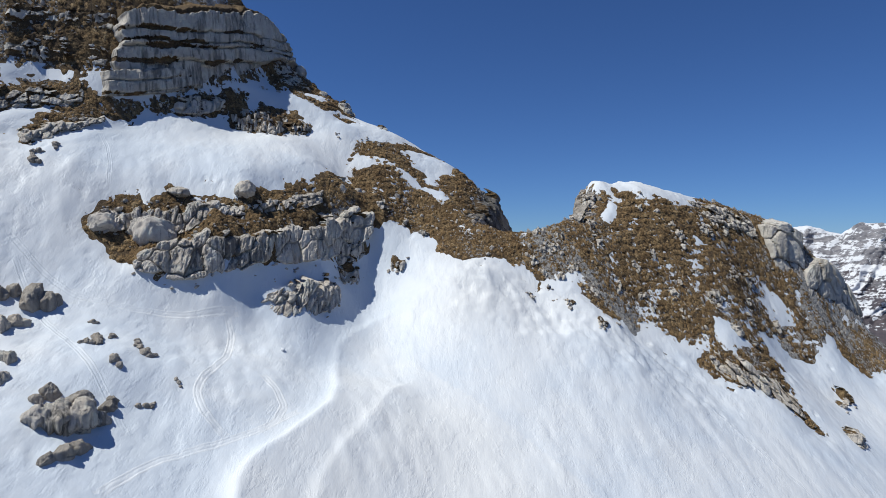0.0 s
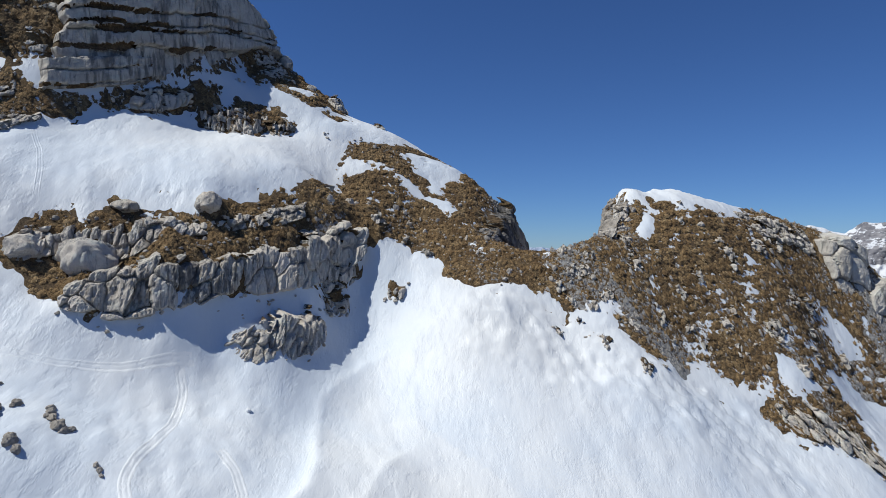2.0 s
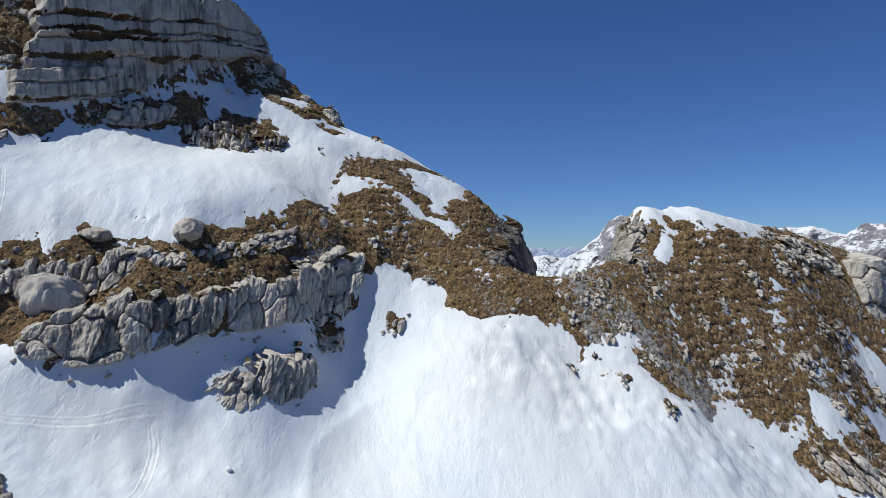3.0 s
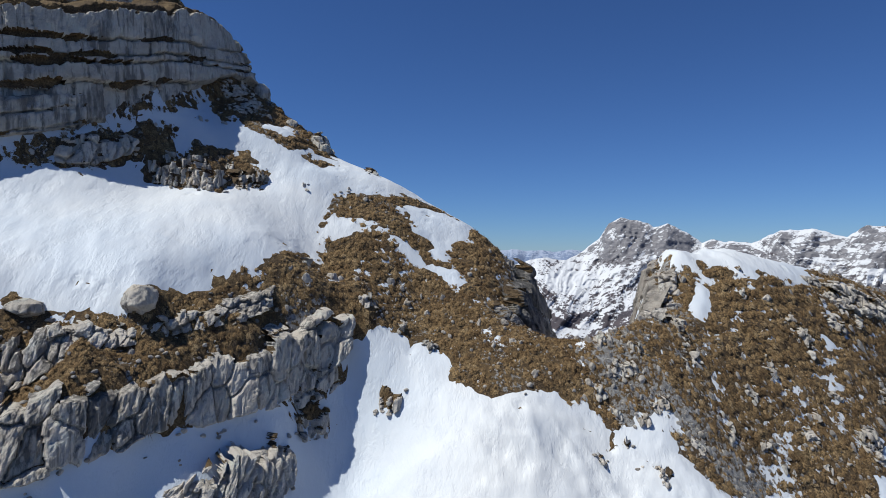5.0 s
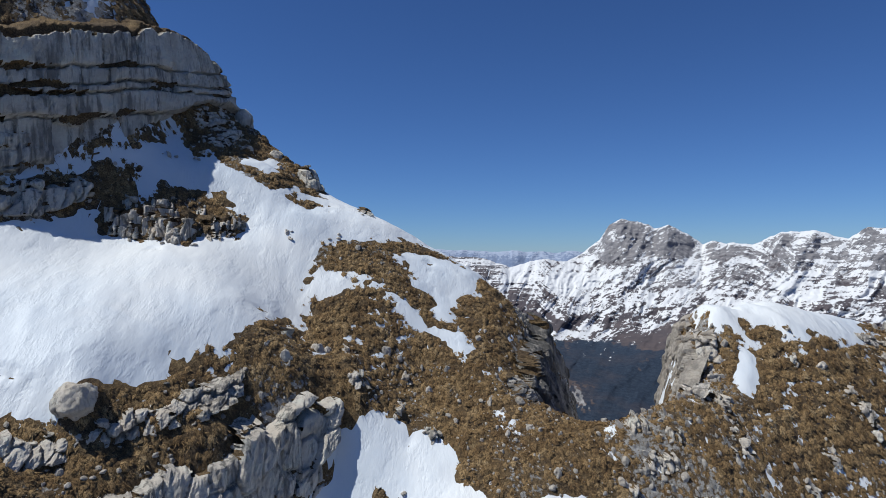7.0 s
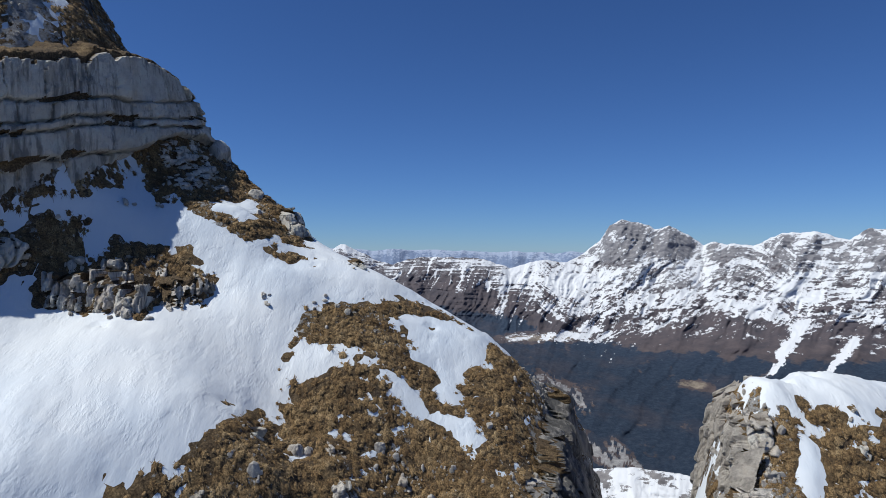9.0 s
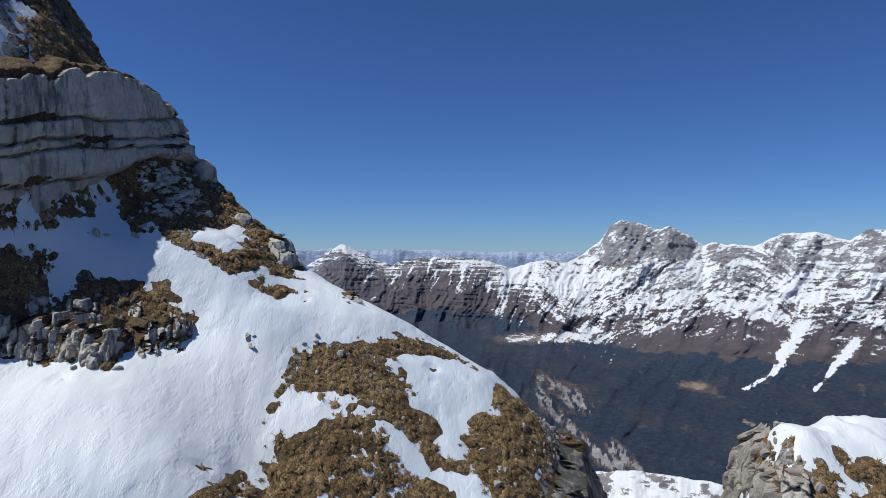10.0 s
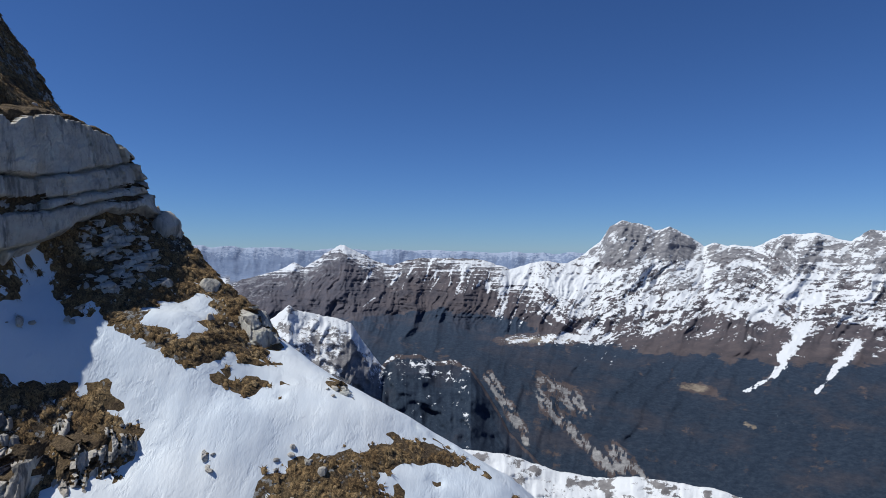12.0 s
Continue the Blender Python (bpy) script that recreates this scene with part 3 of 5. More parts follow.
# ---- rocks ----
def rock_mesh(name, material, seed, square, flutes, cells=9, rugged=0.1, groove=0.1, chips=5):
    """One weathered block, 2 units across: squared off, fluted down its sides, with chipped corners."""
    rnd = random.Random(seed)
    bm = bmesh.new()
    bmesh.ops.create_cube(bm, size=2.0)
    bmesh.ops.subdivide_edges(bm, edges=bm.edges[:], cuts=cells, use_grid_fill=True)
    cuts = [(Vector((rnd.uniform(-1, 1), rnd.uniform(-1, 0.6), rnd.uniform(-0.8, 1))).normalized(), rnd.uniform(0.74, 1.0)) for _ in range(chips)]
    off = Vector((rnd.uniform(0, 90), rnd.uniform(0, 90), rnd.uniform(0, 90)))
    skew = Vector((rnd.uniform(-0.15, 0.15), rnd.uniform(-0.1, 0.1), 0))
    taper = rnd.uniform(0.0, 0.22) if square < 8 else 0.03
    for v in bm.verts:
        p = v.co.copy()
        m = (abs(p.x) ** square + abs(p.y) ** square + abs(p.z) ** square) ** (1 / square)
        p = p / m
        p.x, p.y = p.x * (1 - taper * p.z), p.y * (1 - taper * p.z)
        for n, d in cuts:
            k = p.dot(n) - d
            if k > 0:
                p = p - n * k * 0.97
        side = max(0.0, 1 - abs(p.z) ** 4)
        g = noise.fractal(Vector((p.x * flutes, p.y * flutes, p.z * 0.35)) + off, 0.8, 2.3, 3)
        s = abs(noise.noise(Vector((p.x * flutes * 0.8, p.y * flutes * 0.8, p.z * 0.25)) + off * 1.7))
        k = groove * side * (g - 0.9 * max(0.0, 1 - s / 0.10))
        p = Vector((p.x * (1 + k), p.y * (1 + k), p.z))
        p = p * (1 + rugged * noise.fractal(p * 2.0 + off, 0.8, 2.2, 4)) + skew * p.z
        v.co = p
    me = bpy.data.meshes.new(name)
    bm.to_mesh(me)
    bm.free()
    me.polygons.foreach_set("use_smooth", np.full(len(me.polygons), cells > 10))
    me.materials.append(material)
    return me


BLOCKS = [rock_mesh("block_rock", BAND_ROCK, 250 + k, 3.4, 1.8, 15, 0.13, 0.13, 18) for k in range(8)]
RUBBLE = [rock_mesh("rubble_rock", SCREE_ROCK, 300 + k, 3.0, 1.4, 6, 0.10, 0.08, 14) for k in range(9)]


def place(me, name, m, parent=None):
    ob = new(name, me)
    if parent:
        ob.parent = parent
        ob.matrix_parent_inverse = parent.matrix_world.inverted()
    ob.matrix_world = m
    return ob


def polyline_at(line, s):
    """The place at share s of a line's length in plan."""
    p = np.array(line, float)
    d = np.concatenate(([0], np.cumsum(np.hypot(*np.diff(p[:, :2], axis=0).T))))
    return np.array([np.interp(s * d[-1], d, p[:, k]) for k in range(3)]), d[-1]


def course(thing, head, foot, seed, material, rows=None, size=(1.2, 2.8), jut=0.5, lean=0.5, offset=0.35, tilt=0.25, flute=0.12, slant=0.25, gap=0.10, cut=0.5, ragged=0.2, bulge=0.2, rubble=0, fine=0.13, turf=0.0, frayed=0.8, level=None):
    """A rock face between a foot line and a head line, split by cracks into blocks, each a piece of its own, set forward or back,
    tipped and fluted, with its edges turned into the cracks. rows: level beds, as shares of the height; without them the
    blocks are leaning pillars of about that size. level: height and dip of the first bed, where the rows are laid level
    instead of following head and foot."""
    rnd = random.Random(seed)
    _, length = polyline_at(foot, 0)
    H = float(np.mean([np.linalg.norm(polyline_at(head, s)[0] - polyline_at(foot, s)[0]) for s in (0.1, 0.3, 0.5, 0.7, 0.9)]))
    nu, nv = max(int(length / fine), 8), max(int(H * 1.4 / fine), 8)
    us, vs = np.linspace(0, 1, nu), np.linspace(-0.2, 1.2, nv)
    lo = np.array([polyline_at(foot, s)[0] for s in us])
    hi = np.array([polyline_at(head, s)[0] for s in us])
    t = np.gradient(lo, axis=0)
    t[:, 2] = 0
    for _ in range(20):
        t[1:-1] = 0.25 * t[:-2] + 0.5 * t[1:-1] + 0.25 * t[2:]
    t /= np.linalg.norm(t, axis=1)[:, None]
    out = np.stack((t[:, 1], -t[:, 0], 0 * t[:, 0]), -1)
    run = np.clip(((lo - hi) * out).sum(1), 0, 8)
    U, V = np.meshgrid(us * length, vs)
    Y = V * H
    wu = U + 0.55 * fbm(U / 1.1, Y / 1.1, seed + 1, 4, 0.6)
    wy = Y + 0.55 * fbm(U / 1.6, Y / 1.6, seed + 2, 4, 0.6)
    piece, push, top = np.zeros(U.shape, int), np.zeros(U.shape), np.zeros(U.shape)
    crack, belly, beds = np.full(U.shape, 9.0), np.zeros(U.shape), np.full(U.shape, 9.0)
    if rows is None:
        w, h = size
        seeds = [(c * w + rnd.uniform(-0.45, 0.45) * w, k * h + rnd.uniform(-0.4, 0.4) * h + (c % 2) * h * 0.5, rnd.uniform(0.7, 1.5), slant * rnd.uniform(-0.6, 1.6))
                 for c in range(-1, int(length / w) + 2) for k in range(-1, int(H / h) + 2)]
        f1, f2 = np.full(U.shape, 99.0), np.full(U.shape, 99.0)
        for k, (su, sy, fat, lie) in enumerate(seeds):
            du, dy = wu - su - lie * (wy - sy), wy - sy
            d = np.sqrt((du / (w * fat)) ** 2 + (dy / h) ** 2)
            nearer = d < f1
            f2 = np.where(nearer, f1, np.minimum(f2, d))
            f1 = np.where(nearer, d, f1)
            o, a, c2 = rnd.uniform(-1, 1), rnd.uniform(-1, 1), rnd.uniform(-1, 1)
            push = np.where(nearer, offset * o + tilt * (a * np.clip(du, -1.5, 1.5) + 0.4 * c2 * np.clip(dy, -2, 2)), push)
            top = np.where(nearer, rnd.uniform(-1, 1), top)
            piece = np.where(nearer, k, piece)
        crack = (f2 - f1) * w * 0.6
        belly = bulge * (1 - np.clip(f1, 0, 1) ** 2)
    else:
        wv = wy / H * 0.6 + V * 0.4 + 0.16 * fbm(U / 7, V * 2.2, seed + 3, 4) + 0.07 * (value_noise(np.floor(U / 3.3), V * 0, seed + 16) - 0.5)
        if level:
            Z = lo[None, :, 2] * (1 - V) + hi[None, :, 2] * V
            wv = (Z - level[0] - level[1] * U + 0.9 * fbm(U / 6, V * 2.2, seed + 3, 4) + wy - Y) / H
        edges = np.array([-9.0] + list(rows) + [9.0])
        row = np.clip(np.searchsorted(edges, wv) - 1, 0, len(edges) - 2)
        for e in rows:
            crack = np.minimum(crack, abs(wv - e) * H * 0.8)
        beds = crack
        count = 0
        for k in range(len(edges) - 1):
            cuts, at = [-9.0], rnd.uniform(0, size[1])
            while at < length:
                cuts.append(at)
                at += rnd.uniform(*size)
            cuts = np.array(cuts + [length + 9])
            q = wu + slant * (wy - 0.5 * H)
            col = np.clip(np.searchsorted(cuts, q) - 1, 0, len(cuts) - 2)
            d = np.minimum(q - cuts[col], cuts[col + 1] - q)
            here = row == k
            crack = np.where(here, np.minimum(crack, d * 1.6 + 0.05), crack)
            n = len(cuts) - 1
            o, tu = np.array([rnd.uniform(-1, 1) for _ in range(n)]), np.array([rnd.uniform(-1, 1) for _ in range(n)])
            mid = (np.maximum(cuts[:-1], 0) + np.minimum(cuts[1:], length)) / 2
            push = np.where(here, offset * o[col] + tilt * tu[col] * np.clip(q - mid[col], -2, 2) + offset * 1.2 * rnd.uniform(-0.6, 0.6), push)
            piece = np.where(here, count + col, piece)
            count += n
            e0, e1 = max(edges[k], 0.0), min(edges[k + 1], 1.0)
            c = np.clip((wv - e0) / max(e1 - e0, 0.01) * 2 - 1, -1, 1)
            belly = np.where(here, bulge * (0.9 if k == len(edges) - 2 else 0.8) * (1 - c ** 6), belly)
    groove = fbm((U + slant * -Y) / 0.6, Y / 3.2, seed + 6, 4, 0.6, True) - 0.62
    grain = fbm(U / 0.9, Y / 0.9, seed + 7, 5, 0.62)
    rag = V + ragged * (0.9 * fbm(U / 1.7, Y / 3.0, seed + 8, 4, 0.6) + 0.5 * top)
    body = smooth(-0.08, 0.04, V + 0.5 * ragged * fbm(U / 1.5, V, seed + 9, 3)) * smooth(1.06, 0.94, rag) * smooth(0, 1.1, U + frayed * fbm(Y / (1.6 + 0.3 * frayed), U / 2, seed + 14, 2) - 0.3 * (frayed - 0.8)) * smooth(0, 1.1, length - U + 0.8 * fbm(Y / 2.2, U / 2, seed + 15, 2))
    depth = jut + lean * run[None, :] * np.clip(V, 0, 1) + push + belly + flute * 2.2 * groove + 0.35 * grain - cut * np.exp(-(crack / gap) ** 2)
    sod = (fbm(U / 2.4, Y / 0.8, seed + 12, 5, 0.6) if rows is None else 1.5 * fbm(U / 4.5, Y / 1.6, seed + 12, 5, 0.62) - 0.10 + (0.16 * smooth(20, 9, U) if frayed > 2 else 0)) + 0.25 * fbm(U / 0.5, Y / 0.5, seed + 13, 3)
    bed = 1.0 * np.exp(-(beds / 0.45) ** 2) + (2.4 if level else 1.2) * smooth(0.84, 0.96, rag) if rows else np.exp(-(crack / 0.2) ** 2) * 0.5 + smooth(0.75, 1.0, rag) * 0.6
    green = sod + 0.55 * bed > 0.62 - turf
    depth = np.where(green, jut + lean * run[None, :] * np.clip(V, 0, 1) - 0.12 + 0.5 * grain, depth)
    depth = depth * body - 0.9 * (1 - body)
    P = lo[None] * (1 - V[..., None]) + hi[None] * V[..., None] + out[None] * depth[..., None]
    P[..., 2] += (0.22 * grain + 0.15 * push) * body
    sub = np.where(green, -1, piece)[:-1, :-1].reshape(-1)
    idx = np.arange(nu * nv).reshape(nv, nu)
    quads = np.stack((idx[:-1, :-1], idx[:-1, 1:], idx[1:, 1:], idx[1:, :-1]), -1).reshape(-1, 4)
    flatp, shown = P.reshape(-1, 3), body[:-1, :-1].reshape(-1) > 0.02
    key = np.where(shown, sub, -9).reshape(nv - 1, nu - 1)
    done = key == -9
    for start in zip(*np.nonzero(~done)):
        if done[start]:
            continue
        c, heap, cells = key[start], [start], []
        done[start] = True
        while heap:
            i, j = heap.pop()
            cells.append(i * (nu - 1) + j)
            for k in ((i - 1, j), (i + 1, j), (i, j - 1), (i, j + 1)):
                if 0 <= k[0] < nv - 1 and 0 <= k[1] < nu - 1 and not done[k] and key[k] == c:
                    done[k] = True
                    heap.append(k)
        if len(cells) < 7:
            continue
        used, inv = np.unique(quads[cells], return_inverse=True)
        pts = flatp[used]
        mid = pts.mean(0)
        me = bpy.data.meshes.new("rock")
        me.from_pydata((pts - mid).tolist(), [], inv.reshape(-1, 4).tolist())
        me.materials.append(material if c >= 0 else TURF)
        place(me, "rock" if c >= 0 else "turf", Matrix.Translation(mid), thing)
    for _ in range(rubble):
        s = rnd.random()
        a, z = polyline_at(foot, s)[0], polyline_at(head, s)[0]
        p = a + (z - a) * rnd.choice((rnd.uniform(1.0, 1.35), rnd.uniform(-0.3, 0.0), rnd.uniform(1.0, 1.25)))
        r = rnd.uniform(0.06, 0.26)
        h = float(sample(ZS, p[0], p[1]))
        m = pose(p[0], p[1], h + r * 0.2, rnd.uniform(-25, 25), rnd.uniform(-25, 25), rnd.uniform(0, 360))
        place(rnd.choice(RUBBLE), "stone", m @ Matrix.Diagonal((r * rnd.uniform(0.9, 1.6), r * 0.8, r * rnd.uniform(0.5, 0.9), 1)), thing)


def cliff(name, label, at):
    base = new(name)
    base.location = at
    bpy.context.view_layer.update()
    return tagged(base, label, "cliff")


COURSE_WEST = ([(-63.7, 91, 81.4), (-60.6, 93.7, 82.7), (-55.8, 95.6, 82.5), (-50.9, 97.5, 81.9)],
    [(-62.4, 89.1, 77.2), (-59.3, 91.7, 77.5), (-54.6, 93.6, 77.5), (-49.9, 95.6, 77.4)])
COURSE_WEST_HIGH = ([(-64.9, 92.7, 85.3), (-61.4, 95, 86.1), (-56.7, 97.1, 86.5), (-51.4, 100.4, 87.7)],
    [(-64, 91.4, 82.3), (-60.7, 93.9, 83.2), (-56.1, 96, 83.5), (-50.7, 98.9, 84.1)])
COURSE_STEP = ([(-51.5, 93.9, 76.3), (-48.6, 96.5, 77.2), (-45.2, 100.4, 78.6), (-41.4, 104.4, 79.7)],
    [(-50.2, 92.3, 72.3), (-47.7, 94.7, 72.9), (-44.3, 98.5, 74.2), (-40.4, 103.1, 76.1)])
UPPER_BAND = ([(-43.2, 76.3, 54), (-41.5, 77.6, 54.4), (-39.5, 79.1, 54.9), (-39, 79.4, 55), (-35.3, 81.4, 55.4), (-31.9, 83.6, 56), (-27.8, 84.9, 56.2), (-24.6, 87.7, 56.7), (-20.8, 91.5, 57.6), (-17.5, 94.4, 58.6)],
    [(-42.5, 75, 52.1), (-40.6, 75.9, 51.9), (-38.7, 77.6, 52.5), (-37.3, 77.5, 51.6), (-33.5, 79.1, 51.9), (-30.4, 80.5, 53.5), (-27.3, 83.7, 54.3), (-24.1, 86.3, 54.9), (-20, 88.7, 55.7), (-17.3, 93.4, 56.9)])
LOWER_BAND = ([(-36.7, 75.1, 49.6), (-34.1, 75.7, 50.4), (-32.5, 77.4, 50.8), (-29.4, 78.6, 51.9), (-26.3, 81.2, 52.5), (-23.4, 84.1, 53.3), (-21.2, 86.6, 53.5), (-18.1, 88.6, 53.7), (-15.9, 93.1, 54.6), (-13.6, 95.1, 55.4), (-10.5, 97.6, 56.1)],
    [(-36.6, 73.3, 47.8), (-33.9, 73.7, 47.2), (-31.8, 74.3, 46.4), (-28.3, 76.3, 46.5), (-25.5, 79.3, 47.5), (-22.6, 81.8, 48.2), (-20.1, 84.8, 48.3), (-17.6, 86.5, 48.4), (-15.4, 90.5, 48.7), (-13, 93.4, 49.9), (-10.4, 96.3, 53.1)])
BAND_TOE = ([(-15.7, 90.4, 49.5), (-14.5, 92.5, 50.7), (-12.8, 94.2, 51.2), (-11.6, 95.5, 51.9)],
    [(-15.2, 89.7, 47.5), (-14, 91.6, 47.8), (-12.6, 93, 48.3), (-11.2, 94.8, 49.5)])
TIER_WEST = ([(-42.8, 98.9, 73.2), (-41.6, 100.3, 73.7), (-40.1, 102.3, 74.5), (-38.2, 104.7, 74.9), (-35.9, 105.8, 73.9)],
    [(-42.1, 97.9, 71.3), (-40.5, 98.6, 71), (-38.9, 100.4, 71.2), (-37.5, 103.4, 72.4), (-35.8, 105.1, 72.9)])
TIER_LEDGE = ([(-55.5, 81.8, 65.1), (-53.8, 84.3, 66.3), (-51.2, 87.6, 67.7), (-48.6, 91.7, 69.7)],
    [(-54.1, 80.4, 63.4), (-52.4, 82.1, 64), (-50.3, 86.2, 66.1), (-48.3, 91.1, 68.6)])
RIB_RIGHT = ([(37.5, 91.1, 35.1), (41.9, 90.9, 34.2), (47.2, 91.2, 31.8), (50.2, 88.9, 28)],
    [(38, 89.1, 33), (42.3, 87.6, 30.9), (46.3, 87.2, 28.9), (50.7, 86.4, 25.9)])
SKI_TRAVERSE = [(-26.2, 47.8), (-25.3, 50.2), (-24.2, 52.7), (-22.3, 55.1), (-19.7, 57.6), (-17.7, 59.4), (-16.1, 61.5), (-14.5, 63.9)]
SKI_LOOP = [(-25.7, 75.2), (-24.4, 73.3), (-23.6, 69.1), (-24.1, 64.4), (-24, 61.5), (-22.6, 59.6), (-19.9, 58)]
SKI_ARC = [(-19.4, 68), (-17.4, 66.3), (-16.1, 64.2), (-16.2, 61.4), (-17.7, 59.2)]
SKI_ENTRY = [(-49.7, 71), (-45, 69.6), (-40, 68.5), (-34.5, 69.7), (-29.1, 72.5), (-24.7, 76.1)]
SKI_UPPER = [(-47.8, 88.3), (-45.6, 86.0), (-43.8, 83.2), (-42.4, 80.3)]
SKI_WEST = [(-47.3, 69.5), (-42.5, 65.7), (-35.8, 61.3), (-30.7, 57.4), (-27.2, 54.4)]
SKI_DESCENT = [(34.3, 82.3), (38.2, 78.3), (41.5, 75.4), (43.4, 74)]

WALL_LINE_FOOT = [(-50.5, 94.0, 77.5), (-47.2, 96.6, 76.5), (-43.6, 99.0, 74.4), (-41.1, 102.1, 75.6), (-38.7, 105.5, 77.1), (-36.5, 107.9, 78.1), (-34.9, 111.2, 80.6), (-33.5, 114.6, 83.2), (-32.2, 118.5, 85.3), (-31.3, 122.0, 86.5), (-30.2, 125.5, 86.8), (-28.9, 128.2, 86.0)]
WALL_LINE_HEAD = [(-53.5, 98.6, 87), (-50.6, 101.4, 88.3), (-47.2, 104.2, 89.6), (-44.7, 106.7, 90.6), (-42.5, 108.9, 91.6), (-39.4, 112.4, 93), (-37.5, 117.8, 94.4), (-36.7, 122.2, 94.7), (-36.2, 126.2, 93.9), (-35.0, 128.6, 91.8)]
peak_wall = cliff("cliff", "tall pale limestone wall in level courses under the summit", (-38, 106, 76))
course(peak_wall, WALL_LINE_HEAD, WALL_LINE_FOOT, 1, WALL_ROCK, (0.0, 0.19, 0.26, 0.40), (1.4, 5.0), 0.4, 0.60, 0.46, 0.12, 0.12, 0.04, 0.10, 0.5, 0.16, 0.22, 20, 0.12, 0.03, 5.0, (78.0, 0.2))
west_wall = cliff("cliff", "broken grey limestone steps with dark turf ledges", (-56, 94, 78))
course(west_wall, *COURSE_WEST, 5, WALL_ROCK, None, (2.2, 2.6), 0.2, 0.3, 0.35, 0.2, 0.16, 0.1, 0.1, 0.45, 0.5, 0.2, 10, 0.14, 0.62)
course(west_wall, *COURSE_WEST_HIGH, 6, WALL_ROCK, None, (2.2, 2.4), 0.2, 0.3, 0.35, 0.2, 0.16, 0.1, 0.1, 0.45, 0.5, 0.2, 8, 0.14, 0.62)
west_step = cliff("cliff", "low dark broken limestone step under a snow ledge", (-55.8, 87.5, 69.8))
course(west_step, [(-61.7, 84.8, 71.3), (-59.7, 87.5, 72.3), (-57.2, 89.8, 72.7), (-54.3, 91.6, 73.8), (-52.2, 92.8, 74.8)],
       [(-60.1, 82.6, 68.1), (-58.0, 85.0, 68.9), (-55.8, 87.5, 69.8), (-53.0, 89.4, 70.4), (-50.8, 91.2, 71.3)], 20, WALL_ROCK, None, (1.6, 1.8), 0.2, 0.3, 0.35, 0.25, 0.18, 0.1, 0.1, 0.45, 0.6, 0.15, 8, 0.14, 0.42)
step_wall = cliff("cliff", "single blunt limestone step with a grassy top", (-46, 98, 73))
course(step_wall, *COURSE_STEP, 7, WALL_ROCK, (0.08, 0.55), (3.0, 7.0), 0.8, 0.6, 0.2, 0.06, 0.12, 0.05, 0.1, 0.3, 0.15, 0.3, 6, 0.15)
upper_band = cliff("rock_band", "low fluted limestone band between brown turf shelves", (-30, 82, 53))
course(upper_band, *UPPER_BAND, 8, BAND_ROCK, None, (1.0, 2.0), 0.25, 0.35, 0.40, 0.34, 0.24, 0.22, 0.09, 0.42, 0.55, 0.3, 60, 0.11, 0.10)
lower_band = cliff("rock_band", "fluted grey limestone band above the snow bowl", (-24, 83, 48))
course(lower_band, *LOWER_BAND, 9, BAND_ROCK, None, (1.9, 3.3), 0.30, 0.32, 0.32, 0.20, 0.24, 0.12, 0.08, 0.38, 0.34, 0.28, 70, 0.11, 0.06)
toe = cliff("rock_band", "short turf-topped limestone toe in the snow", (-13.5, 92, 48))
course(toe, *BAND_TOE, 10, BAND_ROCK, None, (1.4, 1.8), 0.1, 0.5, 0.2, 0.2, 0.15, 0.25, 0.1, 0.4, 0.2, 0.25, 6, 0.12, 0.3)
tier_west = cliff("rock_band", "dark-streaked limestone tier below the wall", (-39, 101, 71))
course(tier_west, *TIER_WEST, 11, BAND_ROCK, None, (1.1, 2.8), 0.3, 0.45, 0.35, 0.28, 0.18, 0.15, 0.09, 0.45, 0.5, 0.25, 16, 0.12, 0.15)
ledge = cliff("rock_band", "low turf-capped rock ledge in the snow", (-51, 86, 65))
course(ledge, *TIER_LEDGE, 13, BAND_ROCK, None, (1.1, 1.4), 0.2, 0.4, 0.35, 0.35, 0.15, 0.3, 0.1, 0.45, 0.9, 0.25, 16)
rib = cliff("rock_rib", "jagged rib of grey rock running down into snow", (44, 89, 30))
course(rib, *RIB_RIGHT, 14, BAND_ROCK, None, (1.0, 2.0), 0.2, 0.4, 0.4, 0.35, 0.16, -0.4, 0.1, 0.5, 0.7, 0.25, 24)
tier_east = cliff("rock_band", "broken pale limestone tier with dark turf on its back", (-29, 105, 69))
course(tier_east, [(-35.4, 104.4, 71.9), (-32.9, 105.2, 72), (-30.4, 105.8, 72), (-27.6, 106.2, 71.4), (-26.2, 106.6, 70.9)], [(-34.9, 103, 69.5), (-32.9, 103.6, 69.2), (-30.1, 103.9, 69), (-27.8, 103.8, 68.5), (-26.0, 104.4, 68.2)],
       12, BAND_ROCK, None, (0.6, 2.8), 0.2, 0.35, 0.3, 0.3, 0.24, 0.1, 0.07, 0.4, 0.6, 0.06, 8, 0.10, 0.28)
course(tier_east, [(-27.0, 106.8, 70.9), (-25.6, 108.6, 71.6), (-24.2, 110.0, 71.8), (-22.9, 110.8, 71.4)], [(-26.2, 104.8, 68.3), (-24.9, 106.8, 68.9), (-23.4, 108.4, 69.4), (-22.0, 109.7, 69.8)],
       19, BAND_ROCK, None, (0.6, 2.0), 0.2, 0.35, 0.3, 0.3, 0.24, 0.1, 0.07, 0.4, 0.7, 0.06, 6, 0.10, 0.36)


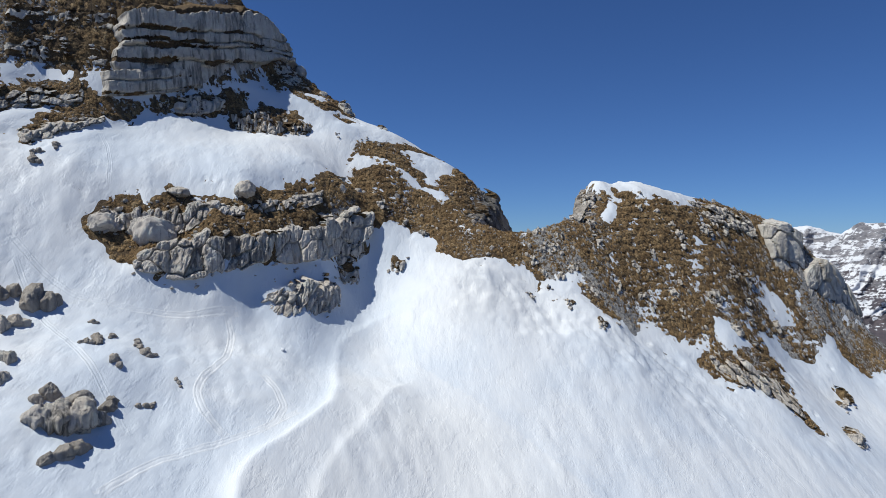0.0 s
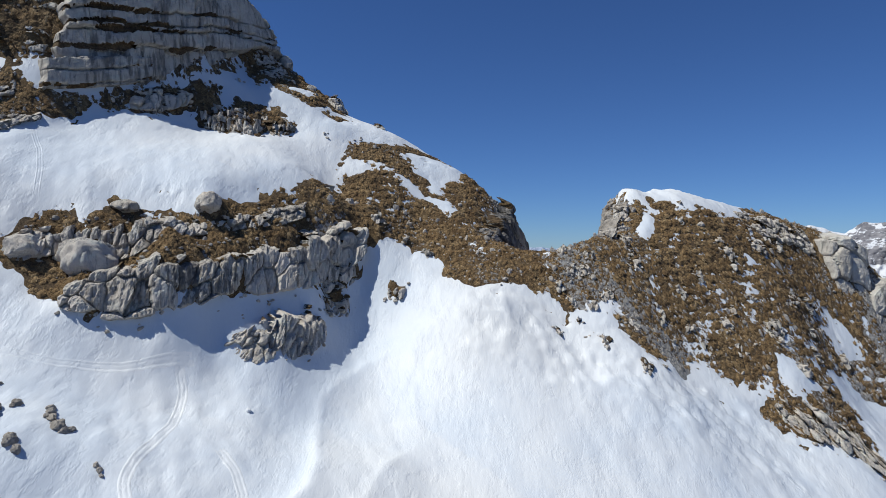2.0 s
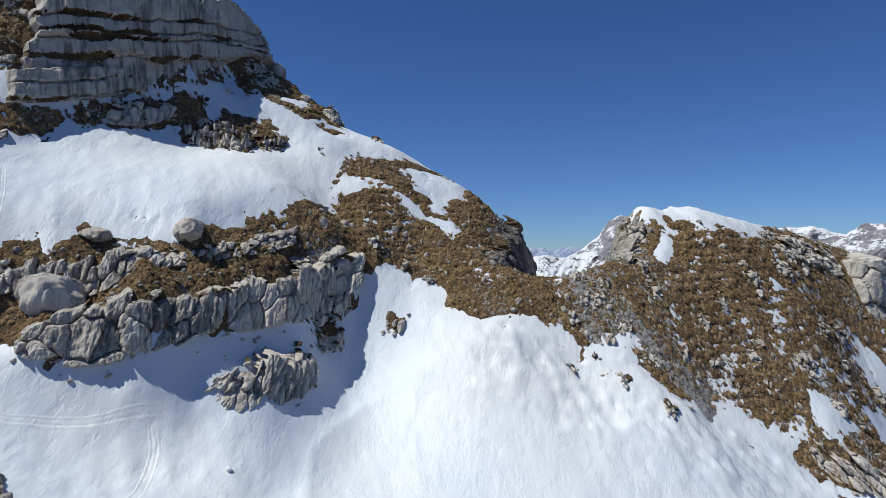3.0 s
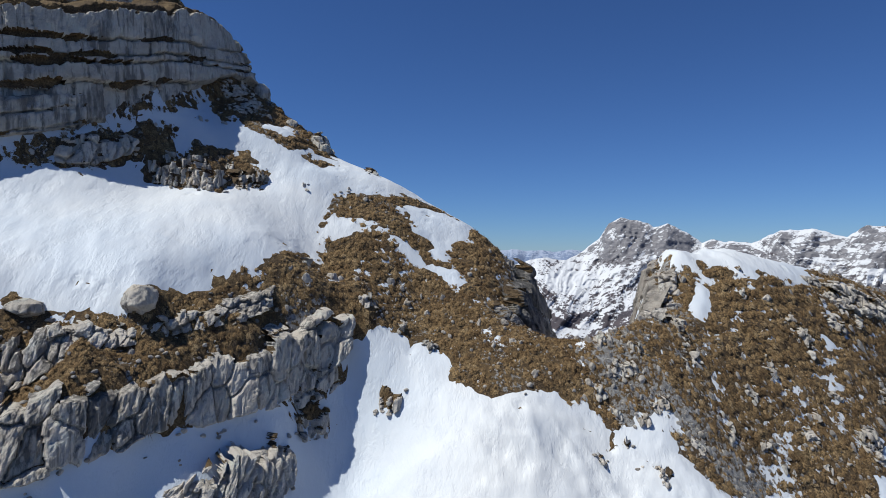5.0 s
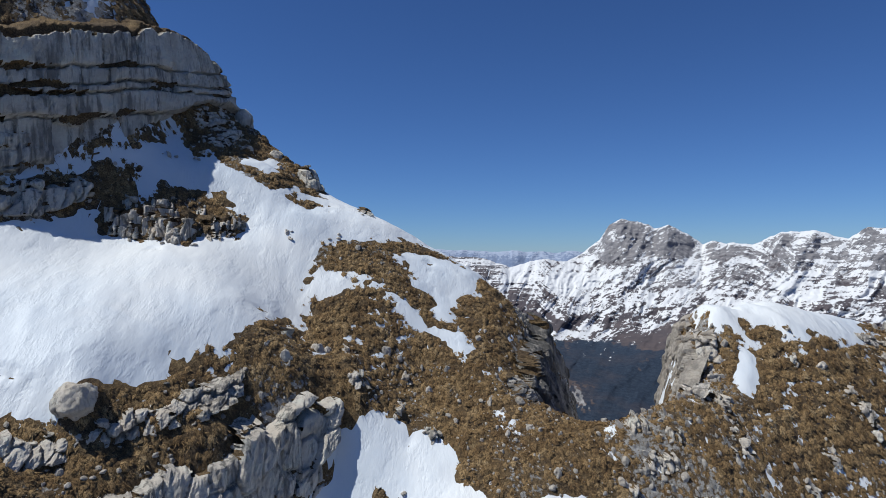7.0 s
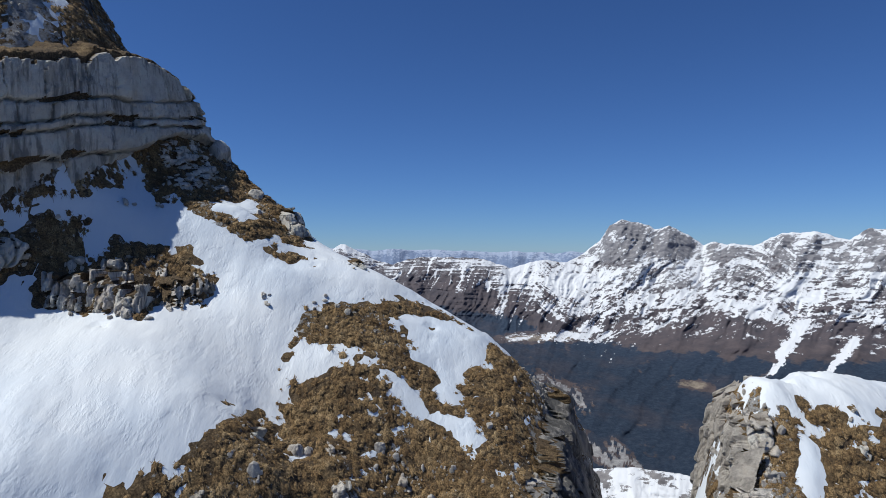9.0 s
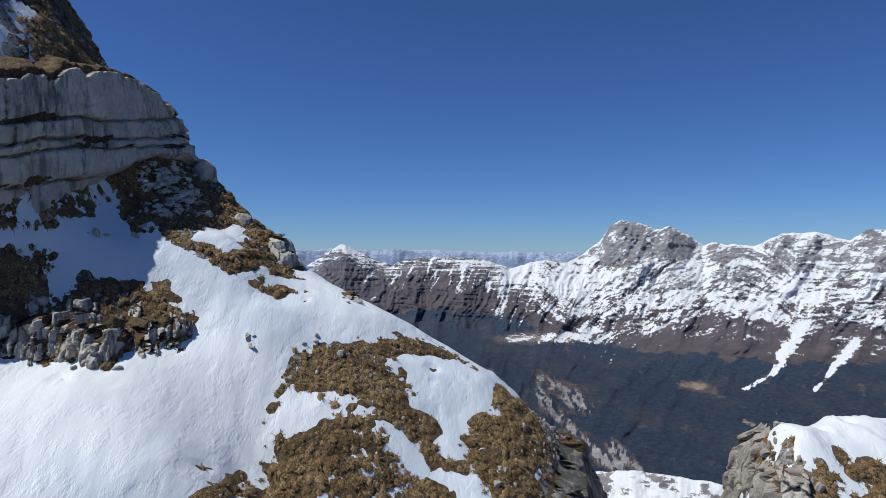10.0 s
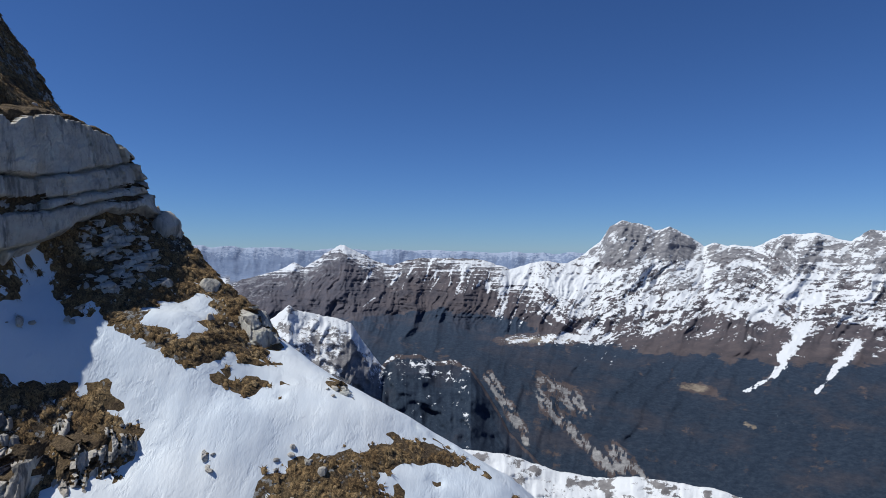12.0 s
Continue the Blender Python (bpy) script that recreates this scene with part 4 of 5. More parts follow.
def thin_beds(thing, near, far, count, seed, size, turf, material, tall=0.8):
    """Thin beds of rock breaking through a slope; near and far: where the first and the last bed begin and end, in plan."""
    for k in range(count):
        s, wob = (k + 0.4) / count, random.Random(seed + k)
        foot, head = [], []
        for u in np.linspace(0.02 + 0.1 * wob.random(), 0.98 - 0.12 * wob.random(), 7):
            x, y = ((near[0][c] * (1 - s) + far[0][c] * s) * (1 - u) + (near[1][c] * (1 - s) + far[1][c] * s) * u for c in (0, 1))
            x += wob.uniform(-0.25, 0.25)
            foot.append((x, y, float(sample(z0, x, y)) - 0.25))
            head.append((x - 0.45, y + 0.35, max(float(sample(z0, x - 0.45, y + 0.35)) + 0.25, foot[-1][2] + tall)))
        course(thing, head, foot, seed + k, material, None, size, 0.12, 0.2, 0.22, 0.18, 0.12, 0.1, 0.09, 0.3, 0.9, 0.2, 6, 0.12, turf)


broken = cliff("rock_band", "shattered thin-bedded limestone on the steep flank", (-29, 120, 82))
thin_beds(broken, ((-32.4, 117.4), (-29.2, 126.5)), ((-28.4, 114.6), (-24.4, 122.6)), 7, 160, (1.5, 0.8), 0.34, BAND_ROCK)
summit = cliff("rock_band", "broken grey rock steps in dark turf above the wall", (-46, 116, 99))
thin_beds(summit, ((-53.0, 110.0), (-38.6, 124.6)), ((-58.0, 118.0), (-44.6, 127.0)), 4, 180, (1.6, 1.6), 0.30, DARK_ROCK, 1.9)

# walls of the notch and the buttress
notch_east = cliff("cliff", "pale tan rock wall on the notch's sunlit side", (24.5, 112, 50))
course(notch_east, [(26.8, 121, 58.0), (26.2, 117, 59.6), (25.5, 112.5, 59.6), (24.4, 108.5, 57.4), (21.0, 104.6, 54.2)], [(24.0, 122, 46), (22.8, 117, 47), (22.0, 112, 48), (20.8, 107.4, 49), (18.6, 104.2, 51.6)],
       21, TAN_ROCK, None, (0.9, 2.0), 0.2, 0.3, 0.34, 0.28, 0.2, 0.08, 0.08, 0.42, 0.3, 0.15, 8, 0.12)
# this wall's shade is put into its rock colour
notch_west = cliff("cliff", "black-streaked limestone wall on the notch's near side, darkened for shade", (10, 110, 50))
course(notch_west, [(4.6, 101.6, 54.6), (6.2, 106, 56.6), (7.4, 110.5, 57.9), (8.8, 115, 58.9), (10.2, 118, 58.2), (12.4, 120, 55.6)],
       [(7.0, 102.0, 53.0), (9.2, 105.6, 51.6), (11.0, 110, 49.6), (12.5, 114.5, 47.6), (13.4, 118, 46), (14.6, 121, 44)],
       26, DARK_ROCK, None, (1.6, 3.6), 0.2, 0.15, 0.3, 0.2, 0.16, 0.0, 0.10, 0.35, 0.3, 0.12, 6, 0.14, 0.16)
front_east = cliff("cliff", "grey rock prow above the notch", (25.5, 109, 56))
course(front_east, [(24.6, 112.6, 60.8), (25.6, 110.6, 60.2), (27.0, 110.0, 59.4)], [(23.2, 107.4, 55.4), (24.8, 106.2, 55.2), (26.6, 105.8, 55.4)], 22, BAND_ROCK, None, (1.1, 1.8), 0.1, 0.3, 0.3, 0.3, 0.15, 0.2, 0.1, 0.45, 0.6, 0.2, 8)
buttress = cliff("cliff", "smooth pale limestone buttress at the knoll's end", (64, 115, 42))
course(buttress, [(57.5, 116.2, 54.6), (61.5, 117.4, 54.6), (65.5, 117.6, 52.4)], [(58, 112.8, 45.5), (62, 113.4, 44.5), (66.2, 114.2, 43)], 23, WALL_ROCK, None, (3.2, 4.4), 0.7, 0.5, 0.5, 0.10, 0.06, -0.1, 0.14, 0.55, 0.2, 0.7, 6, 0.15)
course(buttress, [(63.0, 114.6, 45), (68, 117, 49), (73, 118, 44), (77, 118.6, 37)], [(63, 112, 39.5), (68, 113.5, 38.5), (73.5, 115.4, 36), (77.6, 116.5, 33)], 24, WALL_ROCK, None, (3.0, 3.8), 0.7, 0.5, 0.5, 0.10, 0.06, -0.1, 0.14, 0.55, 0.3, 0.7, 10, 0.15)
ridge_top = cliff("rock_band", "row of grey slabs along the knoll's crest", (50, 115, 56))
course(ridge_top, [(44, 114.8, 58.4), (48, 115.4, 57.8), (53, 116.4, 56.8), (57.5, 116.8, 55.4)], [(44.4, 112.6, 56), (48.4, 112.6, 54.8), (53.2, 113.4, 53), (57.6, 114.2, 51.6)], 25, BAND_ROCK, None, (0.8, 1.4), -0.1, 0.2, 0.4, 0.4, 0.15, -0.5, 0.1, 0.5, 1.3, 0.2, 10)


def outcrop(x, y, length, tall, seed, label, material=None, size=(0.9, 1.6), turf=0.12, swing=0.0):
    """A low rock knob breaking out of the slope, facing downhill."""
    h = 1.2
    gxx, gyy = float(sample(z0, x + h, y) - sample(z0, x - h, y)), float(sample(z0, x, y + h) - sample(z0, x, y - h))
    a = math.atan2(-gyy, -gxx) + radians(swing)
    out = np.array((math.cos(a), math.sin(a)))
    t = np.array((-out[1], out[0]))
    head, foot = [], []
    for s in np.linspace(-1, 1, 7):
        p = np.array((x, y)) + t * s * length / 2 + out * (0.35 * tall - 0.25 * tall * s * s)
        q = np.array((x, y)) + t * s * length * 0.46 - out * 0.40 * tall
        zp, zq = float(sample(ZS, *p)), float(sample(ZS, *q))
        foot.append((p[0], p[1], zp - 0.15))
        head.append((q[0], q[1], max(zp + tall * (1 - 0.45 * s * s), zq + 0.05)))
    base = cliff("outcrop", label, (x, y, float(sample(ZS, x, y))))
    base["category"] = "rock"
    course(base, head, foot, seed, material or BAND_ROCK, None, size, 0.1, 0.35, 0.28, 0.28, 0.15, 0.2, 0.08, 0.38, 0.6, 0.22, max(2, int(length)), 0.11, turf)
    return base


# ---- boulders lying on snow and turf ----
def boulder(x, y, size, yaw, label, meshes, pick, sink=0.3, tilt=0, name="boulder"):
    sx, sy, sz = size
    z = float(sample(ZS, x, y)) + sz * (0.5 - sink)
    m = pose(x, y, z, tilt, 0, yaw) @ Matrix.Diagonal((sx / 2, sy / 2, sz / 2, 1))
    return tagged(place(meshes[pick % len(meshes)], name, m), label, "boulder")


boulder(-26.6, 85.6, (2.9, 2.5, 2.4), 15, "rounded grey boulder perched at the snow edge", BLOCKS, 1, 0.2)
boulder(-34.9, 83.6, (3.0, 2.2, 1.6), 5, "flat grey boulder half sunk in snow", BLOCKS, 2, 0.35)
boulder(-35.6, 77.4, (5.4, 3.6, 4.4), 22, "large squared limestone block of the upper band", BLOCKS, 3, 0.35)
boulder(-41.0, 76.2, (3.8, 2.4, 2.8), 25, "squared limestone block at the end of the band", BLOCKS, 4, 0.35)
big = cliff("outcrop", "fluted grey outcrop with snow lying on its back", (-17.6, 82.8, 42.5))
course(big, [(-22.6, 80.6, 44.2), (-20.4, 81.4, 45.0), (-18, 83.6, 45.6), (-16.2, 86, 46.0), (-14.8, 88.2, 45.6)], [(-23.6, 79.3, 43.2), (-21.7, 79.0, 42.1), (-19.6, 79.2, 41.4), (-17, 81.5, 41.2), (-14.9, 84.6, 41.9), (-13.9, 87.6, 43.4)],
       31, BAND_ROCK, None, (0.8, 3.2), 0.3, 0.3, 0.24, 0.2, 0.22, 0.5, 0.08, 0.36, 0.4, 0.2, 14, 0.10)
boulder(-18.4, 87.2, (2.2, 1.2, 1.0), 40, "tan slab leaning on snow beside the outcrop", BLOCKS, 6, 0.3, 20)
boulder(-17.0, 85.2, (2.4, 1.2, 0.9), 30, "flat tan slab on snow beside the outcrop", BLOCKS, 7, 0.3)
outcrop(-13.5, 91.0, 5.4, 1.9, 701, "dark turf-topped rock standing out of snow", turf=0.45)
outcrop(-6.8, 93.4, 3.6, 1.6, 702, "brown turf-capped rock alone in the snow ramp", turf=0.5)


def rock_cluster(spine, tall, seed, label, n, spread=0.5, meshes=None):
    """Rounded rocks standing close together along a line, sunk in the snow, each a piece of its own."""
    rnd = random.Random(seed)
    p = np.array(spine, float)
    d = np.concatenate(([0], np.cumsum(np.hypot(*np.diff(p, axis=0).T))))
    mid = p.mean(0)
    base = cliff("outcrop", label, (mid[0], mid[1], float(sample(ZS, *mid))))
    base["category"] = "rock"
    way = math.degrees(math.atan2(*(p[-1] - p[0])[::-1]))
    for k in range(n):
        u = d[-1] * (k + rnd.uniform(0.2, 0.8)) / n
        x, y = np.interp(u, d, p[:, 0]) + rnd.uniform(-spread, spread), np.interp(u, d, p[:, 1]) + rnd.uniform(-spread, spread)
        h = tall * rnd.uniform(0.6, 1.15) * (0.6 + 0.4 * math.sin(math.pi * u / d[-1]))
        w = max(d[-1] / n * rnd.uniform(1.7, 2.6), h * 0.9)
        m = pose(x, y, float(sample(ZS, x, y)) + h * 0.08, rnd.uniform(-14, 14), rnd.uniform(-14, 14), way + rnd.uniform(-25, 25))
        place(rnd.choice(meshes or BLOCKS), "rock", m @ Matrix.Diagonal((w / 2, h * rnd.uniform(0.45, 0.7), h * 0.62, 1)), base)
    return base


TAN_BLOCKS = [rock_mesh("tan_block", TAN_ROCK, 280 + k, 3.0, 1.6, 13, 0.14, 0.12, 16) for k in range(4)]
rock_cluster([(-46.0, 63.6), (-44.0, 65.4), (-42.0, 66.4), (-40.6, 66.9)], 2.5, 703, "dark broken rock group breaking out of snow", 10, 0.8, TAN_BLOCKS)
rock_cluster([(-43.8, 60.8), (-42.4, 62.0), (-41.6, 63.0)], 1.9, 704, "grey fluted rock half buried in snow", 4, 0.4)
rock_cluster([(-33.6, 51.4), (-32.2, 52.2), (-30.8, 53.4), (-29.6, 54.4)], 3.5, 705, "pale rounded rock group with a hollow of snow below", 5, 0.25)
rock_cluster([(-34.6, 53.8), (-33.2, 54.8), (-31.4, 55.6)], 1.5, 712, "brown stained rocks behind a paler group", 5, 0.5, TAN_BLOCKS)
rock_cluster([(-30.8, 48.4), (-29.9, 49.6), (-29.3, 50.8), (-29.0, 51.8)], 1.3, 706, "tan elongated rock ridge in snow", 5, 0.15, TAN_BLOCKS)
rock_cluster([(-30.0, 55.6), (-29.4, 56.8)], 1.3, 707, "dark cracked rock beside a larger group in snow", 3, 0.3, TAN_BLOCKS)
rock_cluster([(-40.0, 56.6), (-38.8, 57.4)], 1.7, 708, "grey rock in snow with a brown top", 3, 0.4)
rock_cluster([(-38.8, 54.0), (-37.6, 54.6)], 1.6, 709, "grey rock in snow", 3, 0.4)
outcrop(62.1, 97.1, 3.8, 2.2, 710, "brown turf-topped rock standing in steep snow", turf=0.5)
outcrop(57.3, 87.3, 3.8, 2.0, 711, "grey rock knob standing in steep snow", turf=0.2)
SILL_RIBS = [(16.2, 96.6, 4.4, 1.5), (19.4, 94.4, 3.4, 1.2), (15.2, 98.9, 3.2, 1.1), (13.6, 94.6, 2.6, 1.3), (17.4, 92.9, 2.8, 1.0), (15.0, 93.4, 2.4, 1.2), (22.0, 92.0, 2.4, 0.9), (19.8, 99.6, 2.4, 0.8), (21.6, 103.0, 2.8, 1.2), (18.0, 98.2, 2.6, 0.9)]
for i, (x, y, w, h) in enumerate(SILL_RIBS):
    tagged(outcrop(x, y, w, h, 720 + i, "broken grey rock rib beside the saddle's sill", size=(0.45, 1.0), turf=0.12), group="ribs beside the sill")
KNOLL_RIBS = [(42.4, 98.3, 3.2, 2.6), (39.2, 105.4, 3.0, 1.8), (45.6, 109.4, 5.0, 1.8), (33.2, 101.0, 2.6, 1.0), (30.2, 98.2, 2.4, 1.1), (26.2, 94.6, 2.8, 1.2), (36.2, 95.2, 2.6, 1.3), (47.4, 104.2, 3.6, 1.6), (51.8, 107.4, 4.0, 1.9),
              (34.4, 110.4, 2.0, 0.9), (28.2, 101.4, 2.0, 0.9), (24.6, 99.0, 2.4, 1.0), (41.0, 101.4, 2.4, 1.1), (37.0, 99.0, 2.2, 1.0), (48.4, 99.6, 3.0, 1.5), (31.6, 94.4, 2.4, 1.2), (44.4, 95.2, 3.0, 1.5), (55.2, 104.6, 3.0, 1.6)]
for i, (x, y, w, h) in enumerate(KNOLL_RIBS):
    tagged(outcrop(x, y, w, h, 740 + i, "slanting grey slabs set in the knoll's brown turf", size=(0.5, 1.2), turf=0.2), group="slabs on the knoll")
rnd = random.Random(77)
found = 0
while found < 26:
    x, y = rnd.uniform(20, 56), rnd.uniform(92, 113)
    if float(sample(bare, x, y)) > 1.0 and float(sample(steep, x, y)) < 2.2:
        tagged(outcrop(x, y, rnd.uniform(1.4, 3.0), rnd.uniform(0.7, 1.3), 930 + found, "small upright grey slabs in the knoll's brown turf", size=(0.4, 1.0), turf=0.2, swing=rnd.uniform(-25, 25)), group="small slabs on the knoll")
        found += 1
BROW_RIBS = [(-9.4, 98.3, 3.0, 1.2), (-6.0, 98.4, 3.0, 1.0), (-2.8, 97.2, 2.6, 1.0), (-5.2, 102.3, 2.2, 0.8), (-15.6, 99.4, 2.4, 1.0), (-10.6, 100.8, 1.8, 0.8), (2.0, 100.6, 1.8, 0.7), (5.2, 104.0, 2.4, 1.2)]
for i, (x, y, w, h) in enumerate(BROW_RIBS):
    tagged(outcrop(x, y, w, h, 770 + i, "low grey rock rib in brown turf above the snow", size=(0.6, 1.0), turf=0.15), group="ribs on the brow")
TIER_RIBS = [(-30.6, 107.6, 3.4, 1.1), (-27.4, 109.0, 2.8, 1.0), (-33.2, 106.2, 2.6, 0.9), (-28.8, 106.2, 2.6, 1.0), (-25.0, 108.4, 2.2, 0.9)]
for i, (x, y, w, h) in enumerate(TIER_RIBS):
    tagged(outcrop(x, y, w, h, 870 + i, "broken limestone tier with turf on top, in the upper snow", size=(0.9, 1.2), turf=0.25), group="broken tier in the upper snow")
KNOBS = [rock_mesh("knob_rock", WALL_ROCK, 270 + k, 3.0, 1.2, 15, 0.07, 0.05, 14) for k in range(2)]
boulder(-23.6, 124.2, (2.2, 2.0, 2.2), 50, "small pale limestone knob on the skyline", KNOBS, 1, 0.75)
boulder(-29.0, 127.6, (3.0, 3.0, 3.4), 20, "rounded pale limestone knob at the wall's end", KNOBS, 0, 0.6)
outcrop(-18.4, 121.6, 3.6, 2.8, 893, "pale rock nose with a turf cap", WALL_ROCK, (1.4, 2.0), 0.15)
LOOSE = [(-34.4, 63.3, 1.5), (-34.9, 62.0, 0.9), (-33.8, 64.6, 0.8), (-30.3, 64.0, 1.4), (-29.5, 63.7, 1.1), (-31.4, 64.9, 0.9), (-31.2, 60.6, 1.1), (-27.4, 58.2, 0.9), (-26.9, 58.7, 0.6),
         (-25.8, 61.6, 0.7), (-36.5, 66.0, 0.7), (-50.0, 81.9, 1.0), (-50.8, 78.6, 1.4), (-51.2, 79.8, 1.0)]
for i, (x, y, s) in enumerate(LOOSE):
    a = 0.5 + 1.1 * (i % 3 - 1)
    tagged(rock_cluster([(x - s * 0.6 * math.cos(a), y - s * 0.6 * math.sin(a)), (x + s * 0.6 * math.cos(a), y + s * 0.6 * math.sin(a))], s * 0.7, 800 + i, "small brown-grey rock poking out of snow", 3, 0.2 * s, TAN_BLOCKS), group="small rocks in the bowl")
EDGE = [(21.9, 86.4, 1.9), (12.7, 89.6, 1.5), (13.6, 89.9, 1.1), (17.7, 88.6, 1.6), (17.0, 88.9, 1.0), (16.2, 89.3, 1.2), (15.0, 91.0, 1.2), (24.6, 88.2, 1.0), (60.4, 95.2, 1.6), (58.9, 88.8, 1.4)]
for i, (x, y, s) in enumerate(EDGE):
    tagged(outcrop(x, y, s * 1.5, s * 0.6, 830 + i, "low brown-grey rock at the foot of the knoll, in snow", None, (0.5, 0.7), 0.3, 30 * (i % 3 - 1)), group="rocks at the knoll's foot")
HIGH = [(-18.5, 109.9, 1.4), (-11.2, 118.4, 1.5), (-10.5, 118.2, 1.0), (-31.8, 111.8, 1.0), (-29.7, 114.1, 1.2), (-29.0, 114.4, 0.9), (-13.0, 112.4, 0.9), (-12.4, 112.0, 0.7), (-14.0, 111.6, 0.8)]
for i, (x, y, s) in enumerate(HIGH):
    tagged(outcrop(x, y, s * 1.6, s * 0.65, 850 + i, "small grey rock in the upper snow", None, (0.5, 0.7), 0.25, 30 * (i % 3 - 1)), group="small rocks in the upper snow")
SET = [(36.4, 107.8, 1.2), (-13.4, 100.6, 1.3), (-12.6, 101.0, 0.9), (-5.6, 102.2, 0.9), (39.6, 104.2, 1.2)]
for i, (x, y, s) in enumerate(SET):
    tagged(boulder(x, y, (s * 1.1, s * 0.8, s), 25 + 20 * i, "grey limestone boulder set in brown turf", BLOCKS, i, 0.5, 0, "boulder"), group="boulders in the turf")
boulder(-18.6, 73.5, (0.45, 0.45, 0.4), 0, "lone lump of snow on the slope", [rock_mesh("snow_lump", SNOW, 401, 2.4, 1.0, 4)], 0, 0.2, 0, "snow_lump")


# ---- scattered stones and tussocks ----
def scatter(count, seed, chance):
    """Random places on the saddle where chance(x, y) says so."""
    rnd = np.random.RandomState(seed)
    x, y = rnd.uniform(-68, 76, count), rnd.uniform(70, 131, count)
    keep = rnd.uniform(0, 1, count) < chance(x, y)
    return x[keep], y[keep], rnd


def fall(x, y):
    """Uphill slope of the ground, in x and y."""
    h = 0.6
    return (sample(z0, x + h, y) - sample(z0, x - h, y)) / (2 * h), (sample(z0, x, y + h) - sample(z0, x, y - h)) / (2 * h)


def shell(me):
    v = np.array([p.co[:] for p in me.vertices])
    return v, np.array([(q[0], q[k], q[k + 1]) for q in (p.vertices[:] for p in me.polygons) for k in (1, 2)])


pebbles = [shell(rock_mesh("pebble", SCREE_ROCK, 500 + k, 2.8, 1.2, 1, 0.25, 0.1, 5)) for k in range(6)]
x, y, rnd = scatter(100000, 7, lambda x, y: np.maximum(smooth(0.1, 0.7, sample(bare, x, y)), 0.05 * smooth(-1.0, -0.2, sample(bare, x, y))) * smooth(0.12, 0.85, sample(stone, x, y) + 0.25 * fbm(x / 2.5, y / 2.5, 55, 3) + 0.16 * (x > 12) + 0.16 * (x > -8) * (x < 13) * (y < 104)) * np.where(x > 12, 0.7, 0.6))
sx, sy = fall(x, y)
size = np.clip(np.exp(rnd.normal(-2.45, 0.55, len(x))) * np.where(x > 12, 1.05, 1.0), 0.05, 0.5)
zz = np.maximum(sample(ZG, x, y), sample(ZS, x, y) - 0.03)
verts, tris, total = [], [], 0
singles = []
for i in range(len(x)):
    if size[i] > 0.30 and -3 < x[i] < 40 and 92 < y[i] < 110 and len(singles) < 280:
        singles.append(i)
        continue
    v, f = pebbles[i % 6]
    a = rnd.uniform(0, 6.28)
    c, s = math.cos(a), math.sin(a)
    p = v * size[i] * rnd.uniform(0.6, 1.25, 3)
    p = p @ np.array(((c, s, 0), (-s, c, 0), (0, 0, 1)))
    g = math.hypot(sx[i], sy[i]) + 1e-6
    if x[i] > 12:
        p = p * (0.95, 0.6, 2.0)
        p[:, 0] -= 0.35 * p[:, 2]
    else:
        p[:, 2] *= 1.0 + 0.35 * min(g, 1.5)
    verts.append(p + (x[i], y[i], zz[i] + size[i] * 0.15))
    tris.append(f + total)
    total += len(v)
scree = tagged(joined("scree", verts, tris, SCREE_ROCK, False), "grey limestone stones strewn through brown turf", "scree", kind="stuff")
for i in singles:
    m = pose(x[i], y[i], zz[i] + size[i] * 0.15, rnd.uniform(-30, 30), rnd.uniform(-30, 30), rnd.uniform(0, 360))
    place(RUBBLE[i % 9], "stone", m @ Matrix.Diagonal((size[i] * rnd.uniform(0.5, 0.9), size[i] * 0.7, size[i] * rnd.uniform(0.7, 1.4), 1)), ground)


def tuft_shell(seed):
    """A drooping clump of dry grass: a low ragged dome with loose blades."""
    rnd = random.Random(seed)
    pts, faces = [(0, 0, 0.7)], []
    seg = 7
    for ring, (r, h) in enumerate(((0.5, 0.55), (1.0, -0.15))):
        for k in range(seg):
            a = 6.283 * (k + 0.5 * ring) / seg
            q = r * rnd.uniform(0.65, 1.35)
            pts.append((q * math.cos(a), q * math.sin(a), h + rnd.uniform(-0.22, 0.22)))
    for k in range(seg):
        n = (k + 1) % seg
        faces += [(0, 1 + k, 1 + n), (1 + k, 1 + seg + k, 1 + n), (1 + n, 1 + seg + k, 1 + seg + n)]
    for _ in range(9):
        a, r0, r1, h = rnd.uniform(0, 6.283), rnd.uniform(0.1, 0.5), rnd.uniform(0.9, 1.7), rnd.uniform(0.35, 1.25)
        c, s = math.cos(a), math.sin(a)
        b = len(pts)
        pts += [(r0 * c - 0.16 * s, r0 * s + 0.16 * c, 0.2), (r0 * c + 0.16 * s, r0 * s - 0.16 * c, 0.2), (r1 * c, r1 * s, h)]
        faces.append((b, b + 1, b + 2))
    return np.array(pts), np.array(faces)


